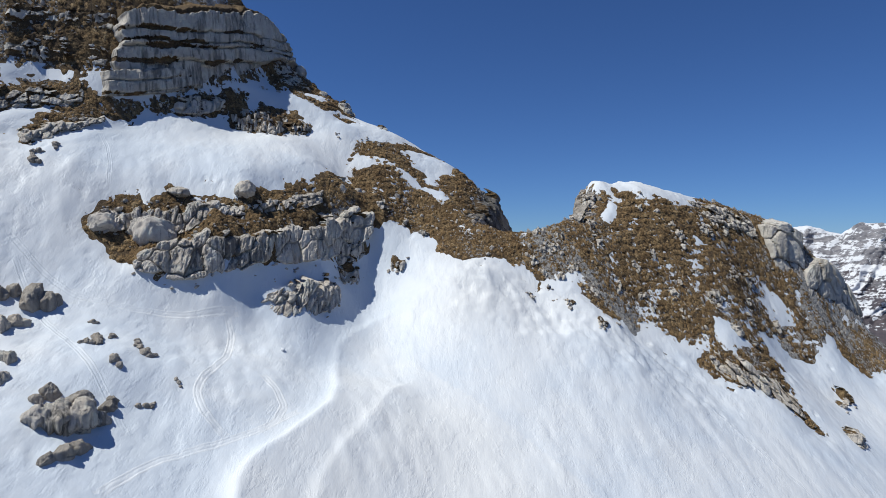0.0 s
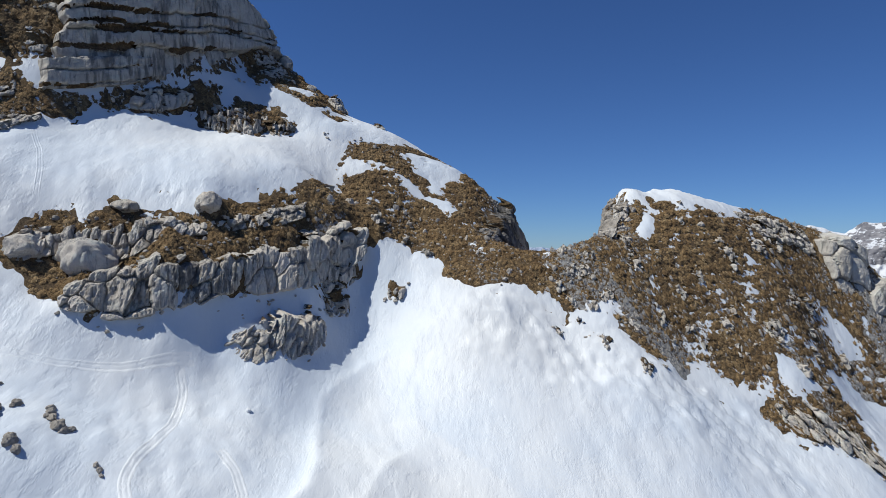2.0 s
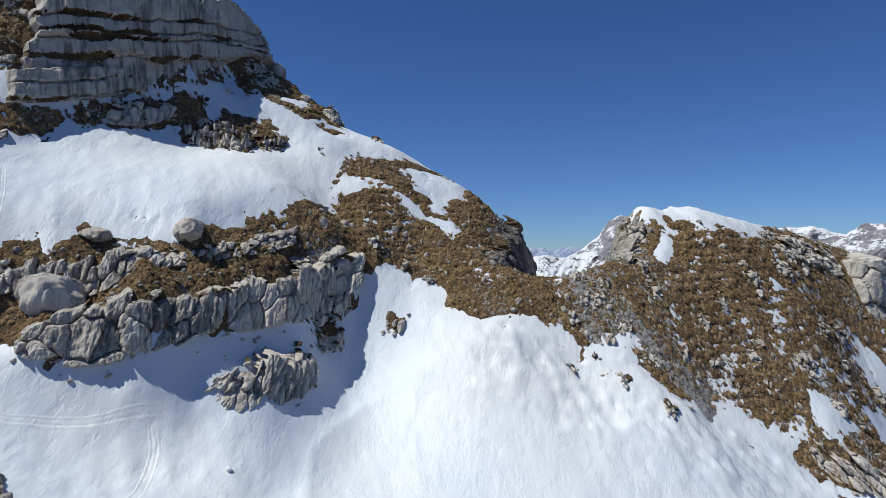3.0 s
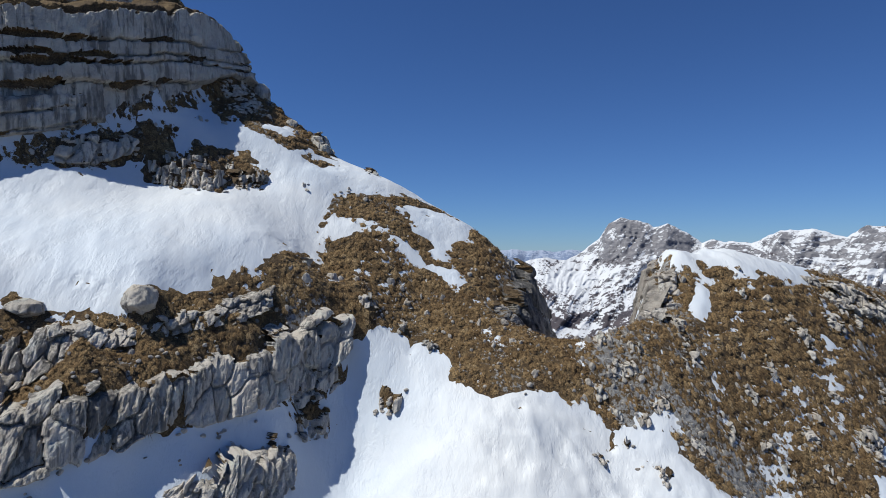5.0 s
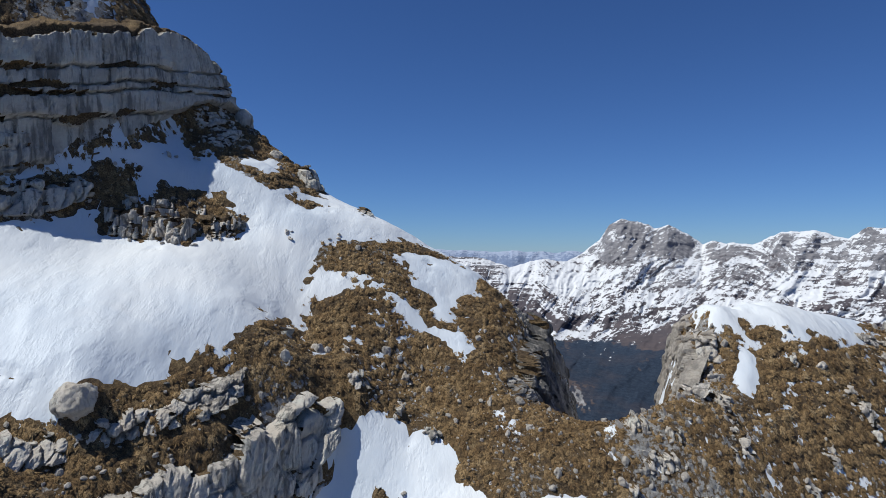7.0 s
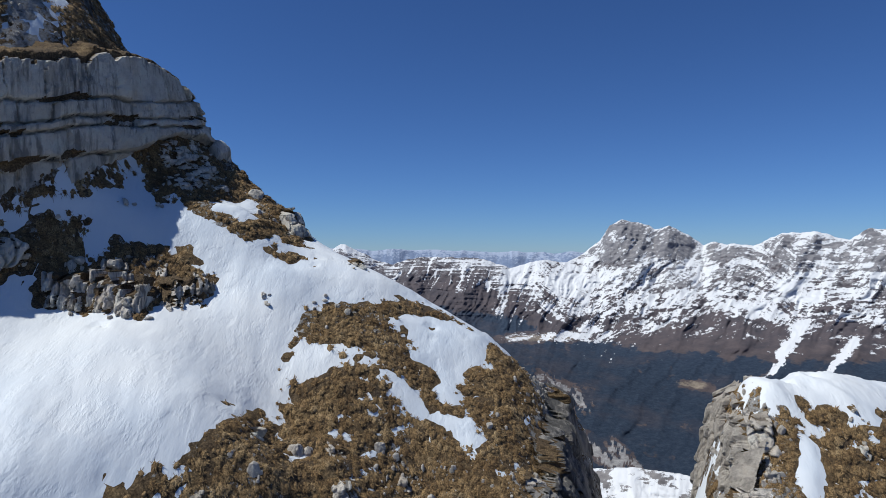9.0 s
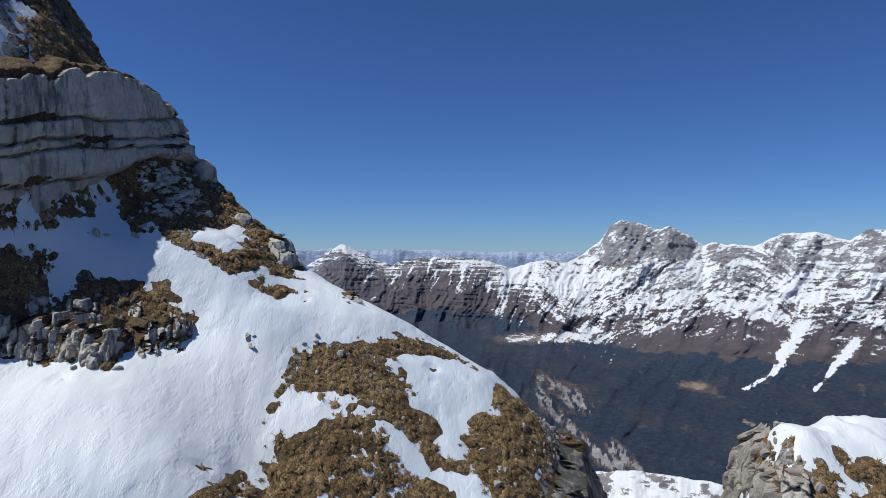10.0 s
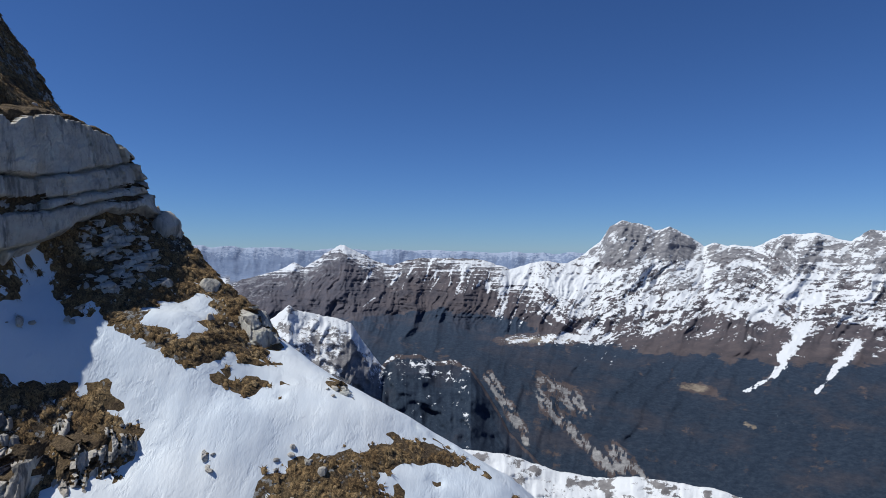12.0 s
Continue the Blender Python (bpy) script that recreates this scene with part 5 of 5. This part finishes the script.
tufts = [tuft_shell(600 + k) for k in range(8)]
x, y, rnd = scatter(150000, 9, lambda x, y: np.maximum(smooth(0.0, 0.5, sample(bare, x, y)), 0.12 * (x > -24) * smooth(-0.55, -0.05, sample(bare, x, y))) * smooth(0.66, 0.25, sample(stone, x, y) + 0.35 * fbm(x / 3, y / 3, 57, 3)) * smooth(3.2, 1.8, sample(steep, x, y)) * (0.35 + 0.6 * sample(tread, x, y)))
sx, sy = fall(x, y)
zz = np.maximum(sample(ZG, x, y), sample(ZS, x, y) - 0.08)
verts, tris, total = [], [], 0
for i in range(len(x)):
    v, f = tufts[i % 8]
    r = np.clip(np.exp(rnd.normal(-1.6, 0.35)), 0.1, 0.42)
    a = rnd.uniform(0, 6.28)
    c, s = math.cos(a), math.sin(a)
    p = v @ np.array(((c, s, 0), (-s, c, 0), (0, 0, 1))) * (r, r, r * rnd.uniform(0.55, 1.0))
    # droop downhill and follow the slope
    drop = np.clip(p[:, 2], 0, None) * 0.5
    p[:, 0] -= drop * sx[i]
    p[:, 1] -= drop * sy[i]
    p[:, 2] += 0.75 * (p[:, 0] * sx[i] + p[:, 1] * sy[i])
    verts.append(p + (x[i], y[i], zz[i] - 0.02))
    tris.append(f + total)
    total += len(v)
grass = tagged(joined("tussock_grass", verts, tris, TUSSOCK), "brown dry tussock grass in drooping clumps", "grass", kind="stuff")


# ---- tracks in the snow ----
def ski_track(line, label, width=0.3, n=90):
    """A pressed groove with low banks, draped on the snow."""
    p = np.array(line, float)
    d = np.concatenate(([0], np.cumsum(np.hypot(*np.diff(p, axis=0).T))))
    s = np.linspace(0, d[-1], n)
    q = np.stack([np.interp(s, d, p[:, k]) for k in (0, 1)], -1)
    for _ in range(12):
        q[1:-1] = 0.25 * q[:-2] + 0.5 * q[1:-1] + 0.25 * q[2:]
    t = np.gradient(q, axis=0)
    t /= np.linalg.norm(t, axis=1)[:, None]
    side = np.stack((t[:, 1], -t[:, 0]), -1)
    profile = ((-1.5, -0.05), (-1.0, 0.06), (-0.75, 0.012), (-0.35, 0.012), (0.0, 0.045), (0.35, 0.012), (0.75, 0.012), (1.0, 0.07), (1.5, -0.05))
    gxs = np.stack([q[:, 0] + side[:, 0] * width * a for a, _ in profile])
    gys = np.stack([q[:, 1] + side[:, 1] * width * a for a, _ in profile])
    gzs = sample(ZS, gxs, gys) + np.array([[b] for _, b in profile]) * smooth(0, 8, np.minimum(np.arange(n), n - 1 - np.arange(n)))[None]
    return tagged(grid_mesh("ski_track", gxs, gys, gzs, SNOW), label, "ski track", kind="structure")


ski_track(SKI_TRAVERSE, "double ski track across the snow bowl", 0.32)
ski_track(SKI_LOOP, "curving ski track through the snow bowl", 0.34)
ski_track(SKI_ARC, "arc of a ski turn in the snow", 0.34)
ski_track(SKI_ENTRY, "long ski traverse down into the bowl", 0.3)
ski_track(SKI_UPPER, "faint straight track down the upper snow", 0.25)
ski_track(SKI_WEST, "faint track down the rough snow beside the bowl", 0.28)
ski_track(SKI_DESCENT, "ski track on the open snow slope", 0.3)

# ---- the slopes that run on from the saddle's edges down to the valley ----
rim = np.concatenate((np.stack((gx[0], gy[0], ZS[0])).T, np.stack((gx[1:, -1], gy[1:, -1], ZS[1:, -1])).T, np.stack((gx[-1, -2::-1], gy[-1, -2::-1], ZS[-1, -2::-1])).T, np.stack((gx[-2::-1, 0], gy[-2::-1, 0], ZS[-2::-1, 0])).T))[::3]
rim = np.concatenate((rim, rim[:1]))
way = rim[:, :2] - np.array((0.0, 91.0))
way = way / np.linalg.norm(way, axis=1)[:, None]
reach = np.array((-0.6, 2, 5, 10, 18, 30, 46, 66, 90, 120.0))[:, None]
ox, oy = rim[None, :, 0] + way[None, :, 0] * reach, rim[None, :, 1] + way[None, :, 1] * reach
oz = rim[None, :, 2] - 0.72 * np.maximum(reach, 0) - 0.06 + 3.0 * fbm(ox / 14, oy / 14, 114, 4) * smooth(0, 12, reach)
tagged(grid_mesh("snow_slope", ox, oy, oz, SNOW), "steep snow slopes falling away below the saddle", "snow", kind="structure")

# ---- valley, far slopes and ranges: crest lines as azimuth, elevation (degrees) seen from the saddle, and distance ----
HUB = (-2.4, 54.0, 75.0)
FAR_CREST = [(-180, -0.5, 4850), (-36, 0.30, 4850), (-22, 0.30, 4850), (-12, 0.10, 4850), (-4, 0.10, 4850), (4, -0.1, 4850), (12, -0.15, 4850), (30, 0.0, 4850), (180, -0.5, 4850)]
MAIN_CREST = [(-180, -2, 3500), (-35, -2.5, 3500), (-27.5, -3.6, 3500), (-19.8, -3.5, 3500), (-17.5, -2.6, 3550), (-14.7, -1.9, 3600), (-13.3, -1.2, 3600), (-12.4, -1.6, 3600), (-11.6, -1.05, 3600), (-10.3, -0.2, 3600),
              (-9.3, 0.45, 3620), (-7.6, -0.25, 3650), (-6.3, -0.95, 3650), (-4.8, -1.4, 3650), (-2.2, -0.75, 3650), (0.8, -0.75, 3650), (3.4, -0.9, 3700), (5.9, -1.7, 3700), (8.9, -0.95, 3750),
              (10.9, -1.2, 3850), (12.4, -0.35, 4100), (13.8, 0.8, 4250), (14.6, 2.0, 4250), (15.6, 2.6, 4250), (17.9, 2.1, 4250)]
MAIN_CREST += [(18.3, 1.7, 4250), (19.5, 1.95, 4250), (21, 1.25, 4250), (22.2, 0.35, 4250), (23.0, 0.6, 4250), (23.9, 0.42, 4200), (24.6, 0.5, 4200), (26, 0.25, 4200), (28, 1.3, 4200), (30.2, 1.4, 4200), (32.6, 0.75, 4200), (33.8, 1.6, 4200), (35, 1.5, 4200), (40, 0.8, 4200), (180, -2, 4200)]
SLOPE_LINE = [(-180, -6, 2900), (-35, -6.2, 2900), (-27.5, -6.7, 2900), (-18.9, -6.2, 2900), (-11.3, -6.2, 2950), (-6.8, -5.5, 3000), (-0.2, -6.3, 3000), (3.4, -7.4, 2900), (8.9, -7.1, 2950), (14.3, -7.3, 3000),
              (22.6, -6.5, 3100), (28.8, -5.3, 3200), (35, -6.2, 3200), (40, -5.5, 3200), (180, -6, 3000)]
VALLEY_LINE = [(-180, -8, 2300), (-35, -8.3, 2300), (-18.9, -9.5, 2300), (-11.3, -10.4, 2350), (-4.3, -10.5, 2400), (3.4, -9.3, 2500), (10.9, -10.6, 2500), (20.4, -11.8, 2450), (35, -11.5, 2400), (180, -9, 2300)]
GORGE_LINE = [(-180, -22, 1450), (-35, -23, 1450), (0, -24, 1450), (15, -24, 1500), (35, -24, 1500), (180, -22, 1450)]
SPUR_CREST = [(-24, -12, 2300), (-19.8, -9.5, 2300), (-17.1, -7.8, 2350), (-15.7, -6.4, 2400), (-14.6, -5.5, 2400), (-13.7, -4.85, 2400), (-12.9, -5.3, 2420), (-11.3, -5.7, 2450), (-9.6, -6.0, 2450), (-8.3, -6.5, 2450), (-6.9, -8.6, 2450), (-5.6, -10.2, 2450),
              (-4.9, -9.6, 2500), (-4.3, -9.35, 2500), (-2.2, -9.3, 2500), (-0.8, -9.9, 2500), (1.0, -9.8, 2500), (2.4, -10.4, 2450), (3.9, -12.5, 2400), (5.9, -15.8, 2300), (8.9, -18.5, 2200), (12, -21, 2100), (16, -26, 2000)]
APRON_CREST = [(0, -18, 1000), (5.0, -18.4, 1000), (8.4, -19.2, 1000), (10.2, -19.7, 1000), (13.8, -19.9, 1000), (16.7, -19.6, 1000), (20.2, -19.7, 1000), (22.2, -19.7, 1000), (25.6, -20.2, 1000), (28.0, -20.6, 1000), (32.6, -20.6, 1000), (40, -20, 1000)]


def along_az(line, az):
    p = np.array(line)
    return np.interp(az, p[:, 0], p[:, 1]), np.interp(az, p[:, 0], p[:, 2])


def polar_sheet(name, az, lines, steps, material, relief, paint):
    """A sheet lofted over crest and valley lines round the hub."""
    rings = []
    for (e0, r0), (e1, r1), n in zip(lines[:-1], lines[1:], steps):
        h0, h1 = HUB[2] + r0 * np.tan(np.radians(e0)), HUB[2] + r1 * np.tan(np.radians(e1))
        for s in np.arange(n) / n:
            rings.append((r0 + (r1 - r0) * s, h0 + (h1 - h0) * s))
    rings.append((lines[-1][1], HUB[2] + lines[-1][1] * np.tan(np.radians(lines[-1][0]))))
    r, h = np.array([a for a, _ in rings]), np.array([b for _, b in rings])
    a = np.radians(np.broadcast_to(az, r.shape))
    dr, dz = relief(r, h, np.degrees(a), np.degrees(np.arctan2(h - HUB[2], r)))
    r = r + dr
    x, y, z = HUB[0] + r * np.sin(a), HUB[1] + r * np.cos(a), h + dz
    return grid_mesh(name, x, y, z, material, paint(x, y, z, r, np.degrees(a)))


az = np.concatenate((np.arange(-180, -42, 3.0), np.arange(-42, 42, 0.085), np.arange(42, 180.1, 3.0)))
flat = lambda e, r: (np.full(az.shape, float(e)), np.full(az.shape, float(r)))
crest_e, crest_r = along_az(MAIN_CREST, az)
crest_e = crest_e + 0.1 + 0.22 * fbm(az * 1.7, az * 0, 61, 4, 0.6)
far_e, far_r = along_az(FAR_CREST, az)
far_e = far_e - 0.05 + 0.42 * fbm(az * 0.8, az * 0, 63, 5, 0.5)


def fall_lines(a, e):
    """Gullies and spurs that run down the mountainsides: large and small, 0 in the gullies to 1 on the spurs."""
    bend = 1.7 * fbm(a / 2.4, e / 2.0, 84, 4, 0.55) + 0.35 * fbm(a / 0.7, e / 0.6, 88, 3)
    q = a - np.interp(a, (-20, 5, 12, 40), (0.2, 0.35, 0.62, 0.55)) * e + bend
    return fbm(q / 2.6, e / 7.0, 81, 4, 0.5, True), fbm(q / 0.8, e / 2.6, 82, 4, 0.55, True), fbm(q / 0.28, e / 0.9, 83, 3, 0.6, True)


def land_relief(r, h, a, e):
    """Spurs, ledges and gullies: metres towards the hub and up."""
    k = smooth(1200, 2400, r) * (1 - 0.7 * smooth(4300, 4600, r))
    big, mid, small = fall_lines(a, e)
    bed = fbm(a * 0.2, e * 3.0 + 0.1 * a, 89, 4, 0.55) * smooth(-5, -1.5, e)
    top = 1 - 0.75 * np.exp(-((r - crest_r) / 110) ** 2)
    k = k * (0.5 + 0.5 * smooth(-9.5, -6.5, e))
    high = smooth(-8.5, -5.5, e)
    p, along = (5 * a + 6 * e) / 7.8, (6 * a - 5 * e) / 7.8
    gorge = fbm(p / 1.5 + 0.5 * fbm(a / 1.5, e / 1.5, 115, 3), along / 7, 116, 4, 0.5, True) * smooth(0, 4, a) * smooth(22, 16, a) * smooth(-8.5, -11, e)
    steps = fbm(a * 0.35, e * 7 + 0.4 * a, 117, 4, 0.6) * high
    return -k * top * (210 * (big - 0.6) + 26 * (mid - 0.6) * (0.3 + 0.7 * high) + 16 * (small - 0.6) * high + 40 * bed + 24 * steps + (24 + 20 * high) * fbm(a / 1.3, e / 1.0, 110, 4, 0.5) + 110 * gorge), k * top * 8 * (small - 0.6) * high


def band(a, e, a0, e0, a1, e1, wide):
    """Nearness to a stretch between two places, 1 on it."""
    s = np.clip(((a - a0) * (a1 - a0) + (e - e0) * (e1 - e0)) / ((a1 - a0) ** 2 + (e1 - e0) ** 2), 0, 1)
    return np.exp(-((a - a0 - s * (a1 - a0)) ** 2 + (e - e0 - s * (e1 - e0)) ** 2) / wide ** 2)


def land_paint(x, y, z, r, a):
    e = np.degrees(np.arctan2(z - HUB[2], r))
    below = crest_e - e
    big, mid, small = fall_lines(a, e)
    wa, we = a + 0.8 * fbm(a / 2.2, e / 1.6, 84, 3), e + 0.5 * fbm(a / 2.2, e / 1.6, 88, 3)
    n = fbm(wa / 1.6, we / 1.0, 91, 6, 0.58)
    chute = 0.45 - 0.7 * mid - 0.35 * small
    ridge, massif = smooth(9.5, 6.5, a), smooth(9, 12.5, a)
    lay = np.interp(a, (8, 13, 25, 29), (0.0, 0.55, 0.5, 0.1))
    dip = we - lay * (a - 18)
    beds = fbm((wa + we) * 0.30, dip * 2.6, 93, 5, 0.6)
    fine = fbm(wa * 1.4 + we, dip * 8.0, 98, 4, 0.65)
    run = fbm((a - 0.55 * e + 0.6 * fbm(a / 1.1, e / 0.9, 118, 3)) / 0.24, e / 0.9, 119, 4, 0.6, True) - 0.62
    # the massif: snow thick in the bowls under its cliffs, laid in slanting bands lower down
    line = np.interp(a, (4, 10, 14, 24, 30, 40), (-3.0, -5.6, -6.9, -5.4, -5.6, -5.0))
    cover = 0.49 + 0.30 * np.clip((e - line) / 1.6, -2.2, 0.3) + 0.35 * np.exp(-((a - 12.5 - 0.4 * (e + 2)) / 3.0) ** 2 - ((e + 3.0) / 1.7) ** 2) + 0.30 * np.exp(-((a - 29 - 1.2 * (e + 3)) / 2.6) ** 2 - ((e + 3.2) / 1.6) ** 2)
    cliffs = smooth(9, 13, a) * smooth(-1.4, 0.4, e) * smooth(27, 21, a) + 0.55 * smooth(26, 29, a) * smooth(-2.2, 0.4, e) + 0.5 * np.exp(-((a - 20.5 - 1.0 * (e + 2.2)) / 2.0) ** 2 - ((e + 2.2) / 1.0) ** 2)
    s_massif = cover + 0.05 + 0.7 * n + 1.05 * fine + 0.6 * chute + 0.85 * beds - 0.6 * run - 0.32 * cliffs + 0.35 * np.exp(-(below / 0.22) ** 2)
    # the dark ridge: ledges of snow under the crest, a white peak and bowl, thin snow in the gullies
    q = a - 0.42 * e + 0.5 * fbm(a / 1.4, e / 1.2, 101, 4, 0.6)
    v = value_noise(q / 0.34, e / 5.0, 102)
    gully = np.exp(-((v - 0.5) / 0.05) ** 2) * smooth(-0.25, 0.2, fbm(a / 0.9, e / 0.9, 103, 3) + 0.1)
    ledge = fbm(a / 1.6, e * 8.5 + 0.5 * fbm(a / 1.2, e, 104, 3), 105, 3, 0.6)
    reach = np.interp(a, (-40, -17, -13, -9.5, -7, -5, -1, 3, 6, 9), (1.0, 0.5, 0.9, 1.0, 1.3, 1.2, 1.5, 2.0, 3.4, 4.0))
    top = np.clip(1 - below / reach, -1, 1)
    s_ridge = 0.20 + 0.30 * top + 1.0 * ledge * smooth(-0.6, 0.3, top) + 0.3 * n + 0.55 * gully * smooth(3.6, 1.6, below - reach * 0.8) * smooth(-6, -3.5, a)
    s_ridge = s_ridge + 0.45 * np.exp(-((a + 8.4) / 1.5) ** 2 - (below / 1.0) ** 2) + 0.5 * np.exp(-((a + 13.7) / 0.8) ** 2 - ((e + 1.5) / 0.35) ** 2) + 0.5 * np.exp(-((a - 7.0) / 2.2) ** 2 - ((e + 2.2) / 1.1) ** 2)
    s_ridge = s_ridge + 0.65 * (band(a, e, -6.6, -2.1, -7.4, -3.2, 0.16) + band(a, e, -6.2, -4.2, -7.3, -5.0, 0.12) + band(a, e, -3.9, -2.0, -4.8, -3.0, 0.10))
    s = s_ridge * ridge + s_massif * (1 - ridge)
    # meadow plateau, glade and snow tongues
    meadow = np.exp(-((a - 9.0) / 4.6) ** 4 - ((e + 7.75 - 0.05 * (a - 9)) / 0.5) ** 2)
    s = s + (0.60 + 1.0 * fbm(a / 0.9, e * 7, 106, 4, 0.6)) * meadow
    tongue = band(a, e, 29.3, -6.1, 27.7, -8.9, 0.45) + band(a, e, 27.9, -8.6, 27.4, -9.6, 0.26) + band(a, e, 27.4, -9.6, 25.4, -11.1, 0.2)
    tongue = tongue + band(a, e, 32.9, -7.0, 31.5, -9.0, 0.34) + band(a, e, 31.5, -9.0, 30.3, -10.7, 0.2)
    s = s + np.clip(tongue, 0, 1) * (1.0 + 1.2 * fbm(a / 0.5, e / 0.5, 120, 3))
    s = np.where(r > 4450, 0.62 - 0.30 * (far_e - e) + 0.6 * fbm(a / 0.8, e * 2.2, 107, 5, 0.65), s)
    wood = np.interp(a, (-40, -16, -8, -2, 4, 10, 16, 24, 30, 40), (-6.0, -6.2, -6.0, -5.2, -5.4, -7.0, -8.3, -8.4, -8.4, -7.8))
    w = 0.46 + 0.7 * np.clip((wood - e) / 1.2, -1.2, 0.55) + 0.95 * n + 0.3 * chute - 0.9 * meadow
    glade = np.exp(-((a - 21.5 - 0.5 * n) / 1.5) ** 2 - ((e + 11.1 + 0.25 * n + 0.08 * (a - 21)) / 0.42) ** 2)
    m = fbm((a + 0.8 * e) / 0.35, (e - a) / 1.4, 108, 5, 0.62)
    scar = band(a, e, 8.7, -13.0, 14.7, -18.1, 0.6) + band(a, e, 14.8, -16.6, 17.6, -19.2, 0.7) + band(a, e, 4.1, -11.0, 7.4, -16.2, 0.5) + 0.75 * band(a, e, 9.0, -11.4, 12.5, -13.4, 0.9)
    scar = np.clip(scar * 1.3, 0, 1) * smooth(-0.22, 0.06, m + 0.25 * chute)
    w = np.where(r > 4450, 0.0, w - 1.1 * glade - 0.8 * scar)
    tan = np.where(r > 4450, 0.0, 0.62 * meadow + 0.75 * glade + 0.6 * (band(a, e, 25.2, -13.6, 25.9, -13.8, 0.3) + band(a, e, 35.5, -17, 36.5, -18.5, 0.5)))
    k = np.where(r > 4450, 0.6, 0.22 + 0.26 * ridge * smooth(3.5, 0.6, below) + 0.55 * cliffs + 0.30 * massif * smooth(-6, -2, e) + 0.5 * scar - 0.4 * glade)
    # far: share of painted haze, strongest on the last range
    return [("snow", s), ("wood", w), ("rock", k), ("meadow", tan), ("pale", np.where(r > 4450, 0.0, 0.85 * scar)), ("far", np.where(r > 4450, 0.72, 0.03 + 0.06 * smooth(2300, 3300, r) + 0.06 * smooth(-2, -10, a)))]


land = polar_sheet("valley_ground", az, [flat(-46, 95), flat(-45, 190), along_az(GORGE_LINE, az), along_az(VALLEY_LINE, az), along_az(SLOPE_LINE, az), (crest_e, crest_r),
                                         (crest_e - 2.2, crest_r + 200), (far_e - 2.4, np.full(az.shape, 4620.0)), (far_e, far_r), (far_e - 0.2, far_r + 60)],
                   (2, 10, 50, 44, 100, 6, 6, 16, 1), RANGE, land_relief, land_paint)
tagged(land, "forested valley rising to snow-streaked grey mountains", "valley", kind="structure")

spur_az = np.arange(-23.5, 15.5, 0.07)
spur_e, spur_r = along_az(SPUR_CREST, spur_az)
spur_r = spur_r * 0.74
spur_e = spur_e + 0.2 + 0.30 * fbm(spur_az * 1.6, spur_az * 0, 65, 4, 0.6)


def spur_relief(r, h, a, e):
    top = 1 - 0.8 * np.exp(-((r - spur_r) / 40) ** 2)
    bend = 0.8 * fbm(a / 1.6, e / 1.4, 85, 4, 0.55)
    q = a + 0.45 * e + bend
    return -top * (90 * (fbm(q / 2.6, e / 3.0, 86, 3, 0.45, True) - 0.6) + (14 + 36 * smooth(-4.5, -6.5, a)) * (fbm((a - 0.7 * e) / 1.3, (e + 0.5 * a) / 1.5, 99, 5, 0.5, True) - 0.6)), 0 * r


def spur_paint(x, y, z, r, a):
    drop = spur_e - np.degrees(np.arctan2(z - HUB[2], r))
    e = spur_e - drop
    n, chute = fbm(a / 0.9, e / 0.7, 95, 6, 0.6), fbm(a * 1.3 + 0.8 * e, e * 0.4, 96, 4, 0.6)
    shelf = fbm(a / 1.6, e * 3.0, 109, 4, 0.6)
    peak = smooth(-5.0, -6.2, a)
    bare_side = smooth(-10.2, -8.0, a + 0.25 * (e + 8)) * peak
    s = peak * (0.70 - 0.06 * np.clip(drop, 0, 5) - 0.40 * bare_side * smooth(0.6, 2.0, drop)) + (1 - peak) * (0.40 - 0.10 * np.clip(drop, 0, 3) + 0.6 * shelf + 0.5 * fbm(a / 0.25, e / 0.2, 111, 3)) + 0.75 * fbm((a - 0.7 * e) / 0.9, (e + 0.5 * a) / 0.6, 112, 5, 0.6) + 0.3 * chute
    wood = (1 - peak) * (0.35 + 0.6 * smooth(0.1, 0.9, drop)) + peak * 0.35 * smooth(2.5, 5, drop) + 0.35 * n
    # far: a thin share of painted haze on the spur too
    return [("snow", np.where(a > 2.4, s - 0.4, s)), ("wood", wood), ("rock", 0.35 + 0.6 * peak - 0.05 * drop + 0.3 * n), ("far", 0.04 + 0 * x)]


spur = polar_sheet("rocky_spur", spur_az, [(spur_e - 12, spur_r - 420), (spur_e, spur_r), (spur_e - 7, spur_r + 200)], (70, 12), RANGE, spur_relief, spur_paint)
tagged(spur, "lower rocky peak and wooded spur dusted with snow", "mountain", kind="structure")

apron_az = np.arange(0, 40, 0.1)
apron_e, apron_r = along_az(APRON_CREST, apron_az)
apron_e = apron_e + 1.35 + 0.30 * fbm(apron_az * 0.9, apron_az * 0, 67, 4, 0.6)


def apron_relief(r, h, a, e):
    return -(26 * (fbm(a / 2.2, e / 1.2, 87, 5, 0.55, True) - 0.6)) * (1 - 0.7 * np.exp(-((r - apron_r) / 15) ** 2)), 0 * r


def apron_paint(x, y, z, r, a):
    n = fbm(a / 1.6, np.degrees(np.arctan2(z - HUB[2], r)) / 0.8, 97, 6, 0.6)
    return [("snow", 0.72 + 1.5 * n), ("wood", 0 * x), ("rock", 0.95 + 0 * x), ("far", 0 * x)]


apron = polar_sheet("snowy_ridge", apron_az, [(apron_e - 9, apron_r - 180), (apron_e, apron_r), (apron_e - 4, apron_r + 90)], (46, 10), RANGE, apron_relief, apron_paint)
tagged(apron, "snow-covered ridge with grey rocks far below the saddle", "ridge", kind="structure")
